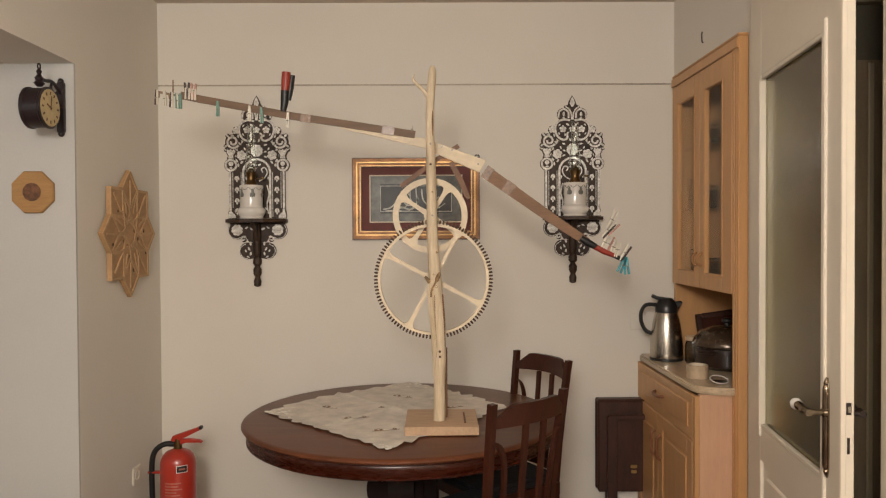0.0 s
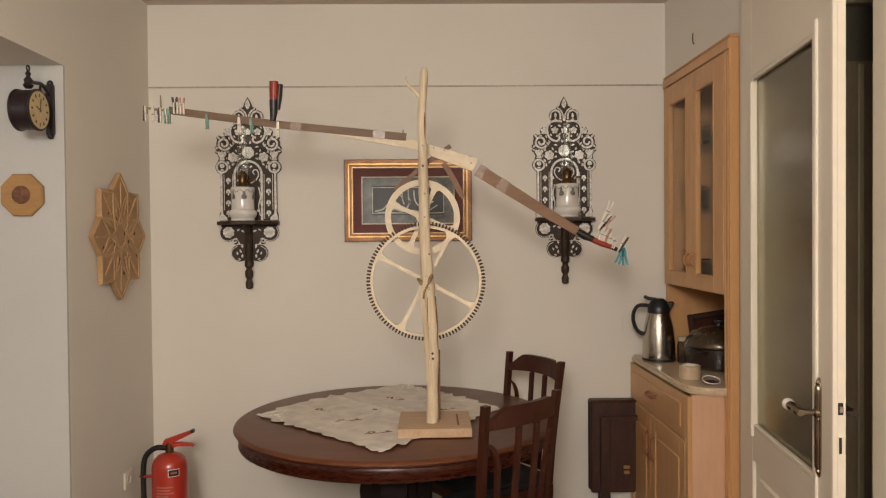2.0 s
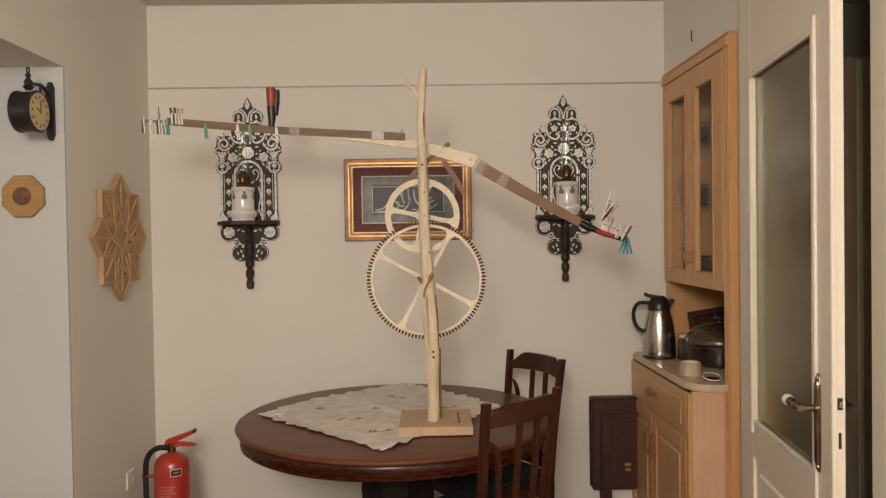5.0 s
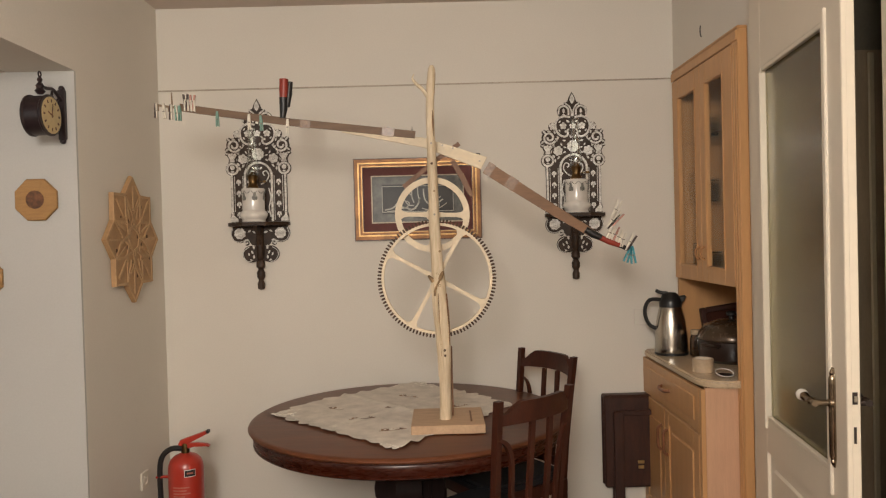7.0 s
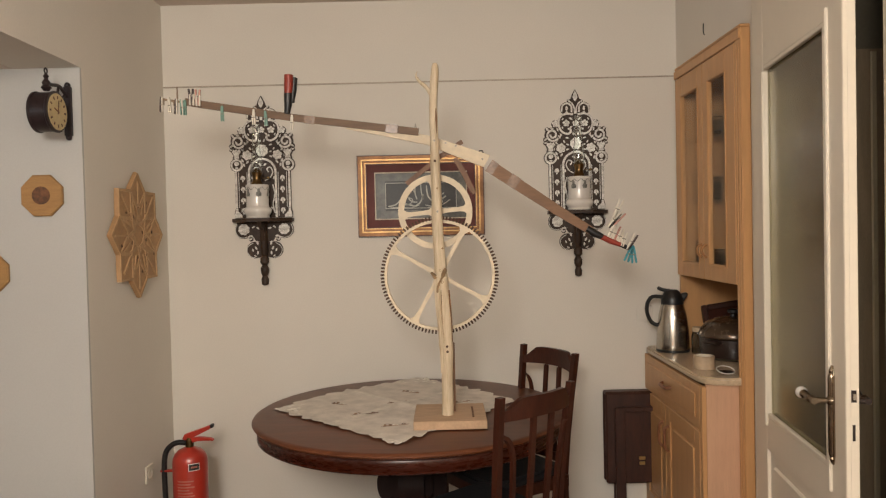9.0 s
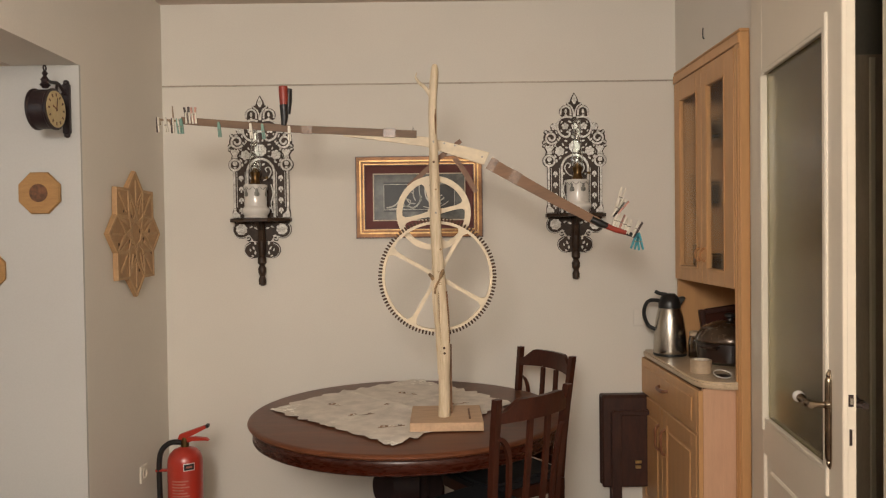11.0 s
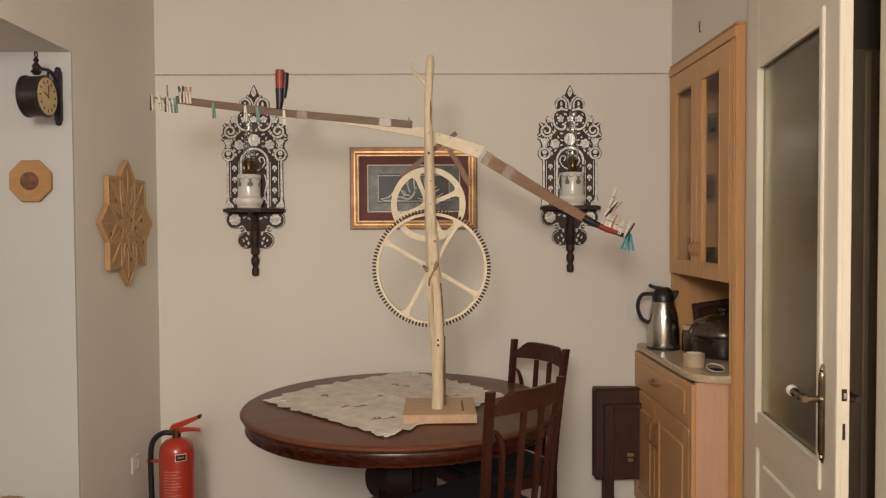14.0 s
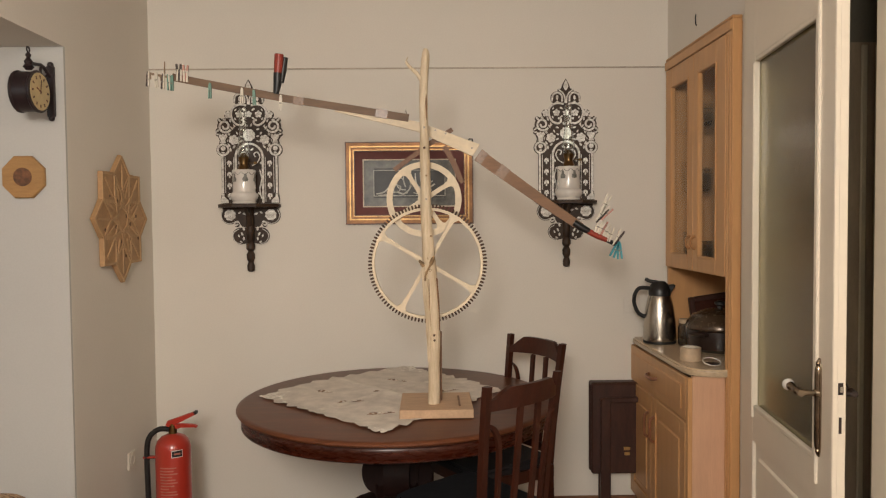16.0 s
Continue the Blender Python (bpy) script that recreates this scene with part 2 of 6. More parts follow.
def plate(bm, pts, y0, y1, bevel=0.0):
    """A flat piece: an outline in x, z, from y0 to y1."""
    a = [bm.verts.new((x, y0, z)) for x, z in pts]
    b = [bm.verts.new((x, y1, z)) for x, z in pts]
    fs = [bm.faces.new(a), bm.faces.new(b[::-1])]
    k = len(pts)
    for i in range(k):
        fs.append(bm.faces.new((a[i], b[i], b[(i + 1) % k], a[(i + 1) % k])))
    if bevel:
        bmesh.ops.bevel(bm, geom=list({e for f in fs[:2] for e in f.edges}), offset=bevel, segments=1, affect="EDGES")
    return bm


def ring(bm, cx, cz, r0, r1, y0, y1, n=32, a0=0.0, a1=360.0, sx=1.0):
    """A flat ring or arc in x, z."""
    full = a1 - a0 >= 360
    k = n if full else n + 1
    rows = []
    for i in range(k):
        a = radians(a0 + (a1 - a0) * i / n)
        c, s = math.cos(a), math.sin(a)
        rows.append([bm.verts.new((cx + sx * r * c, y, cz + r * s)) for r, y in ((r0, y0), (r1, y0), (r1, y1), (r0, y1))])
    for i in range(n):
        p, q = rows[i], rows[(i + 1) % k]
        for j in range(4):
            bm.faces.new((p[j], p[(j + 1) % 4], q[(j + 1) % 4], q[j]))
    if not full:
        bm.faces.new(rows[0])
        bm.faces.new(rows[-1][::-1])
    return bm


def disc(bm, cx, cz, r, y0, y1, n=20, sx=1.0):
    return plate(bm, [(cx + sx * r * math.cos(2 * math.pi * i / n), cz + r * math.sin(2 * math.pi * i / n)) for i in range(n)], y0, y1)


def ribbon(bm, pts, w, y0, y1):
    """A flat band of width w (or widths) along a line in x, z."""
    k = len(pts)
    ws = w if isinstance(w, (list, tuple)) else [w] * k
    rows = []
    for i, (x, z) in enumerate(pts):
        p, q = Vector(pts[max(0, i - 1)]), Vector(pts[min(k - 1, i + 1)])
        d = (q - p).normalized()
        nx, nz = -d.y * ws[i] / 2, d.x * ws[i] / 2
        rows.append([bm.verts.new(v) for v in ((x + nx, y0, z + nz), (x - nx, y0, z - nz), (x - nx, y1, z - nz), (x + nx, y1, z + nz))])
    for p, q in zip(rows, rows[1:]):
        for j in range(4):
            bm.faces.new((p[j], p[(j + 1) % 4], q[(j + 1) % 4], q[j]))
    bm.faces.new(rows[0])
    bm.faces.new(rows[-1][::-1])
    return bm


def tube(bm, pts, radii, n=12, wob=0.0, seed=0):
    """A round bar along points in space."""
    pts = [Vector(p) for p in pts]
    rs = radii if isinstance(radii, (list, tuple)) else [radii] * len(pts)
    rows, side = [], None
    for i, p in enumerate(pts):
        d = (pts[min(len(pts) - 1, i + 1)] - pts[max(0, i - 1)]).normalized()
        if side is None:
            side = d.cross(Vector((0.31, 0.94, 0.13))).normalized()
        side = (side - d * side.dot(d)).normalized()
        up = d.cross(side)
        row = []
        for j in range(n):
            a = 2 * math.pi * j / n
            r = rs[i] * (1 + wob * noise.noise(Vector((math.cos(a) * 1.3 + seed, math.sin(a) * 1.3, p.length * 9))))
            row.append(bm.verts.new(p + (side * math.cos(a) + up * math.sin(a)) * r))
        rows.append(row)
    for p, q in zip(rows, rows[1:]):
        for j in range(n):
            bm.faces.new((p[j], p[(j + 1) % n], q[(j + 1) % n], q[j]))
    bm.faces.new(rows[0][::-1])
    bm.faces.new(rows[-1])
    return bm


def lathe(bm, prof, n=28, cx=0.0, cy=0.0, close=True):
    """A turned body about the upright axis: (radius, z) from the bottom."""
    rows = []
    for r, z in prof:
        rows.append([bm.verts.new((cx + r * math.cos(2 * math.pi * j / n), cy + r * math.sin(2 * math.pi * j / n), z)) for j in range(n)])
    for p, q in zip(rows, rows[1:]):
        for j in range(n):
            bm.faces.new((p[j], p[(j + 1) % n], q[(j + 1) % n], q[j]))
    if close:
        bm.faces.new(rows[0][::-1])
        bm.faces.new(rows[-1])
    return bm


def smoothline(pts, k=6):
    """Catmull-Rom through points of any size."""
    out = []
    P = [Vector(p) for p in pts]
    for i in range(len(P) - 1):
        a, b, c, d = P[max(0, i - 1)], P[i], P[i + 1], P[min(len(P) - 1, i + 2)]
        for j in range(k):
            t = j / k
            out.append(0.5 * ((2 * b) + (c - a) * t + (2 * a - 5 * b + 4 * c - d) * t * t + (3 * b - 3 * c + d - a) * t ** 3))
    return out + [P[-1]]


# ---- the room ----
RX, LX, YB, ZC, YF = 1.335, -1.33, 3.9, 2.695, -2.2
tagged(link("floor", bx(-4.2, 2.6, YF - 0.2, YB + 0.2, -0.1, 0), M_FLOOR), "dark brown wooden floor of the dining corner", "floor", kind="structure")
tagged(link("ceiling", bx(-4.2, 2.6, YF - 0.2, YB + 0.2, ZC, ZC + 0.1), M_CEIL), "plain pinkish plaster ceiling", "ceiling", kind="structure")
tagged(link("wall_north", bx(-4.2, 1.9, YB, YB + 0.2, 0, ZC), M_WALL), "unseen wall behind the camera, darkened to cut bounced light behind the table", "wall", kind="structure")
# unseen wall, coloured dark to lower the light bounced round the room
tagged(link("wall_south", bx(-4.2, 2.6, YF - 0.2, YF, 0, ZC), M_SOUTH), "unseen wall behind the camera, darkened to cut bounced light", "wall", kind="structure")
# side wall with the star: full height behind y 3.0, a beam above the passage before it
bm = B()
box(bm, -4.2, LX, 3.02, YB, 0, ZC)
box(bm, LX - 0.27, LX, YF, 3.02, 2.184, ZC)
tagged(link("wall_west", bm, M_WALL), "cream plaster side wall with a beam over the passage", "wall", kind="structure")
# greyer than wall_west: the passage's weaker, cooler light is in the colour
tagged(link("wall_passage", bx(-4.2, LX - 0.0005, 3.006, 3.0195, 0, 2.183), M_PIER), "painted wall of the passage, weaker cool light put into its grey", "wall", kind="structure")
tagged(link("passage_ceiling", bx(-4.2, LX - 0.272, YF, 3.005, 2.182, 2.25), M_CEIL), "low plaster ceiling of the passage", "ceiling", kind="structure")
tagged(link("wall_far_west", bx(-4.4, -4.2, YF, 3.2, 0, 2.4), M_WALL), "cream plaster wall", "wall", kind="structure")
# east wall with the cabinet's recess and the doorway
bm = B()
box(bm, RX, RX + 0.12, 2.90, 2.972, 0, ZC)
box(bm, RX, RX + 0.12, 2.972, YB, 2.265, ZC)
box(bm, RX, RX + 0.12, 3.806, YB, 0.88, 2.265)
box(bm, RX, RX + 0.12, 1.98, 2.90, 2.52, ZC)
box(bm, RX, RX + 0.12, YF, 1.98, 0, ZC)
tagged(link("wall_east", bm, M_WALL), "cream plaster wall with a doorway", "wall", kind="structure")
# hall behind the doorway; its dimness is put into the wall colours
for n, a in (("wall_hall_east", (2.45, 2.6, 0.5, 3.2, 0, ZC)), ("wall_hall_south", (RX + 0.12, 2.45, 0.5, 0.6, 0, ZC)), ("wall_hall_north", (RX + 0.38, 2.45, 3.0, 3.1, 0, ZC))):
    tagged(link(n, bx(*a), M_DARKROOM), "plaster wall of the hall, dimness put into its colour", "wall", kind="structure")
d2 = thing("door_2", pose(1.70, 2.998, 0), "brown closed door with pale mouldings in the dim hall", "door", kind="structure")
part("leaf", bx(0.0, 0.178, -0.035, -0.001, 0, 2.175), M_HALLDOOR, d2)
for a, b in ((0.100, 0.124), (0.156, 0.178)):
    part("moulding", bx(a, b, -0.046, -0.034, 0.05, 2.165, bevel=0.004), M_HALLTRIM, d2, "paler moulding")
part("head_moulding", bx(0.0, 0.20, -0.05, -0.001, 2.40, 2.46, bevel=0.004), M_HALLTRIM, d2)
# dark slab added for the hall's unlit depth
tagged(link("wall_hall_side", bx(1.88, 2.44, 2.90, 2.955, 0, 2.38), M_HALLSHADE), "very dark slab standing in for the unlit depth of the hall", "wall", kind="structure")
# narrow picture rail line round the wall
tagged(link("trim", bx(LX + 0.002, RX - 0.002, YB - 0.006, YB - 0.0005, 2.2695, 2.2765), M_LINE), "thin dull line of trim along the wall", "trim", kind="structure")
tagged(link("baseboard", bx(LX + 0.002, RX - 0.002, YB - 0.016, YB - 0.0005, 0, 0.038, bevel=0.003), M_SKIRT), "low brown wooden skirting board", "baseboard", kind="structure")


# ---- glazed door, ajar ----
def door():
    """The leaf lies in x, z with its hinge at x 0 and its room face towards -y."""
    ang = math.atan2(2.80 - 1.95, 1.275 - 1.163)
    t = thing("door_1", Matrix.Translation((1.270, 2.80, 0)) @ Matrix.Rotation(ang + math.pi, 4, "Z") @ pose(0, 0, 0), "cream painted door with obscured glass, ajar", "door", kind="structure")
    W, H, T = 0.833, 2.50, 0.035
    gx0, gx1, gz0, gz1 = 0.130, 0.726, 0.805, 2.055
    s = 1
    part("stile", bx(0, gx0, 0, T, 0.01, H, bevel=0.002), M_DOOR, t)
    part("stile", bx(gx1, W, 0, T, 0.01, H, bevel=0.002), M_DOOR, t)
    part("rail", bx(gx0, gx1, 0.0005, T - 0.0005, gz1, H), M_DOOR, t)
    part("rail", bx(gx0, gx1, 0.0005, T - 0.0005, 0.69, gz0), M_DOOR, t)
    part("rail", bx(gx0, gx1, 0.0005, T - 0.0005, 0.01, 0.16), M_DOOR, t)
    bm = bx(gx0, gx1, 0.012, T - 0.012, 0.16, 0.69)
    box(bm, gx0 + 0.05, gx1 - 0.05, 0.004, T - 0.004, 0.21, 0.64, bevel=0.006)
    part("lower_panel", bm, M_DOOR, t)
    p = part("pane", bx(gx0, gx1, 0.017, 0.022, gz0, gz1), M_OBSC, t, "rippled obscured glass")
    p.visible_shadow = False
    for y0, y1 in ((-0.008, 0.016), (T - 0.016, T + 0.008)):
        part("bead", bx(gx0 - 0.012, gx0 + 0.012, y0, y1, gz0 - 0.03, gz1 - 0.02, bevel=0.003), M_DOOR, t)
        part("bead", bx(gx1 - 0.012, gx1 + 0.012, y0, y1, gz0 - 0.06, gz1 + 0.03, bevel=0.003), M_DOOR, t)
        part("bead", bx(gx0 + 0.012, gx1 - 0.012, y0 + 0.007, y1, gz0, gz0 + 0.016, bevel=0.003), M_DOOR, t)
        part("bead", bx(gx0 + 0.012, gx1 - 0.012, y0 + 0.007, y1, gz1 - 0.016, gz1, bevel=0.003), M_DOOR, t)
    hx, hz = W - 0.083, 1.004
    for side, y in ((1, T), (-1, 0)):
        bm = B()
        pr = [(0.004, -0.178), (0.010, -0.165), (0.0135, -0.150), (0.0135, 0.070), (0.010, 0.085), (0.004, 0.097)]
        out = [(hx + r, hz + z) for r, z in pr] + [(hx - r, hz + z) for r, z in pr[::-1]]
        plate(bm, out, y, y + side * 0.005, bevel=0.0012)
        hp = part("handle_plate", bm, M_BRONZE, t, "long aged metal handle plate")
        # half-round rib with turned ends
        zs = (-0.172, -0.162, -0.156, -0.150, -0.142, -0.05, 0.05, 0.062, 0.070, 0.076, 0.082, 0.092)
        rs = (0.003, 0.007, 0.0055, 0.0085, 0.0095, 0.0095, 0.0095, 0.0095, 0.0085, 0.0055, 0.007, 0.003)
        part("rib", tube(B(), [(hx, y + side * 0.005, hz + z) for z in zs], list(rs), n=14), M_BRONZE, hp)
        bm = B()
        tube(bm, [(hx, y + side * 0.004, hz), (hx, y + side * 0.014, hz), (hx, y + side * 0.018, hz), (hx, y + side * 0.052, hz)], [0.0135, 0.0125, 0.0085, 0.0085], n=14)
        tube(bm, [(hx + 0.010, y + side * 0.052, hz), (hx - 0.012, y + side * 0.053, hz), (hx - 0.018, y + side * 0.053, hz), (hx - 0.024, y + side * 0.053, hz), (hx - 0.060, y + side * 0.053, hz + 0.002), (hx - 0.064, y + side * 0.053, hz + 0.002), (hx - 0.074, y + side * 0.053, hz + 0.003)], [0.0095, 0.0085, 0.0115, 0.008, 0.0095, 0.0125, 0.0125], n=14)
        # hall-side lever and knob are coloured near black for the shade there
        h = part("handle", bm, M_BRONZE if side < 0 else M_POT, t, "metal lever handle" if side < 0 else "lever handle on the hall side, its shade put into the colour")
        bm = lathe(B(), [(0.0095, 0.0), (0.0105, 0.005), (0.011, 0.010), (0.0155, 0.017), (0.0172, 0.024), (0.016, 0.032), (0.0115, 0.037), (0.0085, 0.0375), (0.0075, 0.034)], n=20)
        bmesh.ops.transform(bm, verts=bm.verts, matrix=Matrix.Translation((hx - 0.066, y + side * 0.053, hz + 0.003)) @ Matrix.Rotation(radians(-90), 4, "Y"))
        part("knob", bm, M_PORC if side < 0 else M_POT, h, "white porcelain handle end" if side < 0 else "")
    part("edge_strip", bx(W - 0.0005, W + 0.0035, 0.0005, 0.0125, 0.012, H - 0.002, bevel=0.001), M_DOOR, t)
    part("lock_plate", bx(W - 0.001, W + 0.002, 0.0145, 0.027, 1.018, 1.050), M_POT, t, "dark lock plate")
    part("latch", bx(W + 0.002, W + 0.010, 0.0165, 0.025, 1.026, 1.042), M_STEEL, t)
    part("keyhole", bx(W - 0.001, W + 0.0025, 0.017, 0.0235, 0.915, 0.958), M_POT, t)
    return t


door()
bm = B()
box(bm, RX - 0.02, RX + 0.14, 1.90, 2.055, 0, 2.52, bevel=0.004)
box(bm, RX - 0.02, RX + 0.14, 2.84, 2.90, 0, 2.52, bevel=0.004)
tagged(link("door_frame", bm, M_DOOR), "cream painted wooden door casing", "door frame", kind="structure")


# ---- built-in cabinet ----
def cabinet():
    X0, X1, XB = 1.16, 1.30, 1.68
    y0, y1 = 2.975, 3.895
    up = thing("wall_cabinet", pose(X1, y0, 1.25), "beech wall cabinet with two glazed doors, built into the wall", "cabinet")
    y2 = 3.80
    L, H, D = y2 - y0, 1.026, XB - X1

    def P(name, m, *a, bevel=0.0, label="", parent=up):
        return part(name, bx(*a, bevel=bevel), m, parent, label)
    P("side_panel", M_BEECH, 0.004, D, 0, 0.02, 0, H)
    P("side_panel", M_BEECH, 0.004, D, L - 0.02, L, 0, H)
    P("back_panel", M_BEECH, D - 0.012, D, 0.02, L - 0.02, 0, H)
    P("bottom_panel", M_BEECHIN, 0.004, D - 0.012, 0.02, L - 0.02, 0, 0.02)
    P("top_panel", M_BEECH, 0.004, D - 0.012, 0.02, L - 0.02, H - 0.02, H)
    for z in (0.36, 0.66):
        P("shelf", M_GLINT, 0.03, D - 0.012, 0.02, L - 0.02, z, z + 0.006, label="glass shelf")
    # pilaster that runs on to the floor at the near end
    pil = P("pilaster", M_BEECH, -0.004, 0.035, -0.004, 0.058, -1.25, H, bevel=0.003)
    for y in (0.006, 0.032):
        part("reed", bx(-0.0075, -0.003, y, y + 0.018, -1.2, H - 0.06, bevel=0.002), M_BEECH, pil)
    cor = P("cornice", M_BEECH, -0.008, 0.036, -0.006, L, H, H + 0.012, bevel=0.004)
    part("cornice_strip", bx(-0.011, -0.001, 0.0, L, H - 0.045, H - 0.004, bevel=0.003), M_BEECH, cor)
    # two doors
    for a, b, p0, p1, kx in ((0.062, 0.430, 0.165, 0.363, 0.400), (0.434, L - 0.004, 0.500, 0.733, 0.464)):
        d = part("cabinet_door", bx(-0.006, 0.014, a, p0, 0.0, H - 0.048, bevel=0.002), M_BEECH, up)
        part("stile", bx(-0.006, 0.014, p1, b, 0.0, H - 0.048, bevel=0.002), M_BEECH, d)
        part("rail", bx(-0.006, 0.014, p0, p1, 0.0, 0.072, bevel=0.002), M_BEECH, d)
        part("rail", bx(-0.006, 0.014, p0, p1, 0.882, H - 0.048, bevel=0.002), M_BEECH, d)
        for q in (p0 - 0.010, p1 + 0.002):
            part("moulding", bx(-0.0095, -0.005, q, q + 0.008, 0.064, 0.890, bevel=0.0018), M_BEECH, d)
        for q in (0.062, 0.884):
            part("moulding", bx(-0.0095, -0.005, p0, p1, q, q + 0.008, bevel=0.0018), M_BEECH, d)
        pane = part("pane", bx(0.003, 0.007, p0 - 0.003, p1 + 0.003, 0.069, 0.885), M_GLINT, d, "clear glass pane")
        pane.visible_shadow = False
        bm = B()
        tube(bm, smoothline([(-0.006, kx, 0.10), (-0.024, kx, 0.115), (-0.026, kx, 0.145), (-0.006, kx, 0.16)], 4), 0.005, n=8)
        part("handle", bm, M_BEECHIN, d, "curved wooden handle")
    # niche below the doors; its shade is put into a darker beech
    n = thing("cabinet_niche", pose(X1, y0, 0.877), "open beech niche above the worktop", "niche")
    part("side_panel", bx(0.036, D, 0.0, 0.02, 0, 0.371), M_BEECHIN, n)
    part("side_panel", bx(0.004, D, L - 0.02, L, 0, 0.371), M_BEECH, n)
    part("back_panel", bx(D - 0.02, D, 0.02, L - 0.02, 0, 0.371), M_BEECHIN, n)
    # worktop with a rounded corner
    bm = B()
    pts = [(XB, y0 + 0.022), (X0 + 0.09, y0 + 0.022), (X0 + 0.035, y0 + 0.04), (X0 - 0.006, y0 + 0.085), (X0 - 0.018, y0 + 0.14), (X0 - 0.018, y1 - 0.05), (X0 - 0.005, y1), (XB, y1)]
    vs = [bm.verts.new((x, y, 0.846)) for x, y in pts]
    ext = bmesh.ops.extrude_face_region(bm, geom=[bm.faces.new(vs)])
    bmesh.ops.translate(bm, verts=[g for g in ext["geom"] if isinstance(g, bmesh.types.BMVert)], vec=(0, 0, 0.030))
    bmesh.ops.bevel(bm, geom=bm.edges[:], offset=0.008, segments=2, affect="EDGES")
    tagged(link("worktop", bm, M_COUNTER), "beige speckled worktop with a rounded corner", "worktop")
    # base cabinet
    t = thing("base_cabinet", pose(X0, y0 + 0.055, 0), "beech base cabinet with a drawer and two panelled doors", "cabinet")
    L = y1 - y0 - 0.055
    part("side_panel", bx(0.003, X1 - X0 - 0.0, 0, 0.02, 0.06, 0.844), M_SIDE, t, "plain pinkish beech side")
    part("side_panel", bx(0.003, X1 - X0, L - 0.02, L, 0.06, 0.844), M_BEECH, t)
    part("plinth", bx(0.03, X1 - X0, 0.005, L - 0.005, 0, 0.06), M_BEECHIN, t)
    # coloured dark so the gaps between the fronts read as shade
    part("carcass", bx(0.022, X1 - X0 - 0.01, 0.02, L - 0.02, 0.062, 0.836), M_GAP, t)
    part("corner_post", bx(-0.016, 0.003, 0, 0.028, 0.06, 0.838, bevel=0.002), M_BEECH, t)
    dr = part("drawer_front", bx(-0.016, 0.003, 0.03, L - 0.003, 0.655, 0.836, bevel=0.003), M_BEECH, t)
    part("raised_field", bx(-0.022, -0.014, 0.075, L - 0.05, 0.695, 0.800, bevel=0.004), M_BEECH, dr)
    bm = B()
    tube(bm, smoothline([(-0.02, 0.40, 0.752), (-0.04, 0.415, 0.748), (-0.043, 0.46, 0.746), (-0.04, 0.505, 0.748), (-0.02, 0.52, 0.752)], 4), 0.008, n=8)
    part("handle", bm, M_PULL, dr, "brown curved drawer handle")
    mid = 0.50
    for a, b, kx in ((0.03, mid - 0.003, mid - 0.045), (mid + 0.003, L - 0.003, mid + 0.045)):
        d = part("door", bx(-0.010, 0.003, a, b, 0.07, 0.648, bevel=0.002), M_BEECH, t)
        part("stile", bx(-0.018, -0.009, a, a + 0.062, 0.07, 0.648, bevel=0.003), M_BEECH, d)
        part("stile", bx(-0.018, -0.009, b - 0.062, b, 0.07, 0.648, bevel=0.003), M_BEECH, d)
        part("rail", bx(-0.018, -0.009, a + 0.062, b - 0.062, 0.585, 0.648, bevel=0.003), M_BEECH, d)
        part("rail", bx(-0.018, -0.009, a + 0.062, b - 0.062, 0.07, 0.14, bevel=0.003), M_BEECH, d)
        part("raised_field", bx(-0.016, -0.008, a + 0.085, b - 0.085, 0.165, 0.56, bevel=0.006), M_BEECH, d)
        bm = B()
        tube(bm, smoothline([(-0.016, kx, 0.44), (-0.036, kx, 0.455), (-0.038, kx, 0.50), (-0.036, kx, 0.545), (-0.016, kx, 0.56)], 4), 0.007, n=8)
        part("handle", bm, M_PULL, d, "brown curved door handle")


cabinet()


def thermos(m):
    t = thing("thermos_jug", m, "brushed steel thermos jug with a black lid and handle", "jug")
    part("body", lathe(B(), [(0.066, 0), (0.070, 0.006), (0.070, 0.03), (0.068, 0.09), (0.060, 0.15), (0.050, 0.195), (0.046, 0.205)]), M_STEEL, t)
    part("base_ring", lathe(B(), [(0.067, -0.001), (0.0715, 0.002), (0.0715, 0.010), (0.068, 0.012)]), M_BLACK, t)
    lid = part("lid", lathe(B(), [(0.0475, 0.2), (0.048, 0.222), (0.044, 0.232), (0.036, 0.250), (0.022, 0.262), (0.0, 0.264)], close=False), M_BLACK, t, "black plastic lid")
    bm = B()
    plate(bm, [(0.03, 0.21), (0.046, 0.212), (0.066, 0.243), (0.060, 0.250), (0.03, 0.245)], -0.016, 0.016, bevel=0.004)
    part("spout", bm, M_BLACK, lid)
    bm = B()
    tube(bm, smoothline([(-0.01, 0, 0.258), (-0.04, 0, 0.262), (-0.062, 0, 0.272)], 4), [0.008] * 8 + [0.006], n=8)
    part("lever", bm, M_BLACK, lid)
    bm = B()
    tube(bm, smoothline([(-0.042, 0, 0.232), (-0.085, 0, 0.232), (-0.106, 0, 0.205), (-0.108, 0, 0.165), (-0.090, 0, 0.125), (-0.062, 0, 0.11)], 5), 0.0085, n=10)
    part("handle", bm, M_BLACK, t, "black looped handle")
    return t


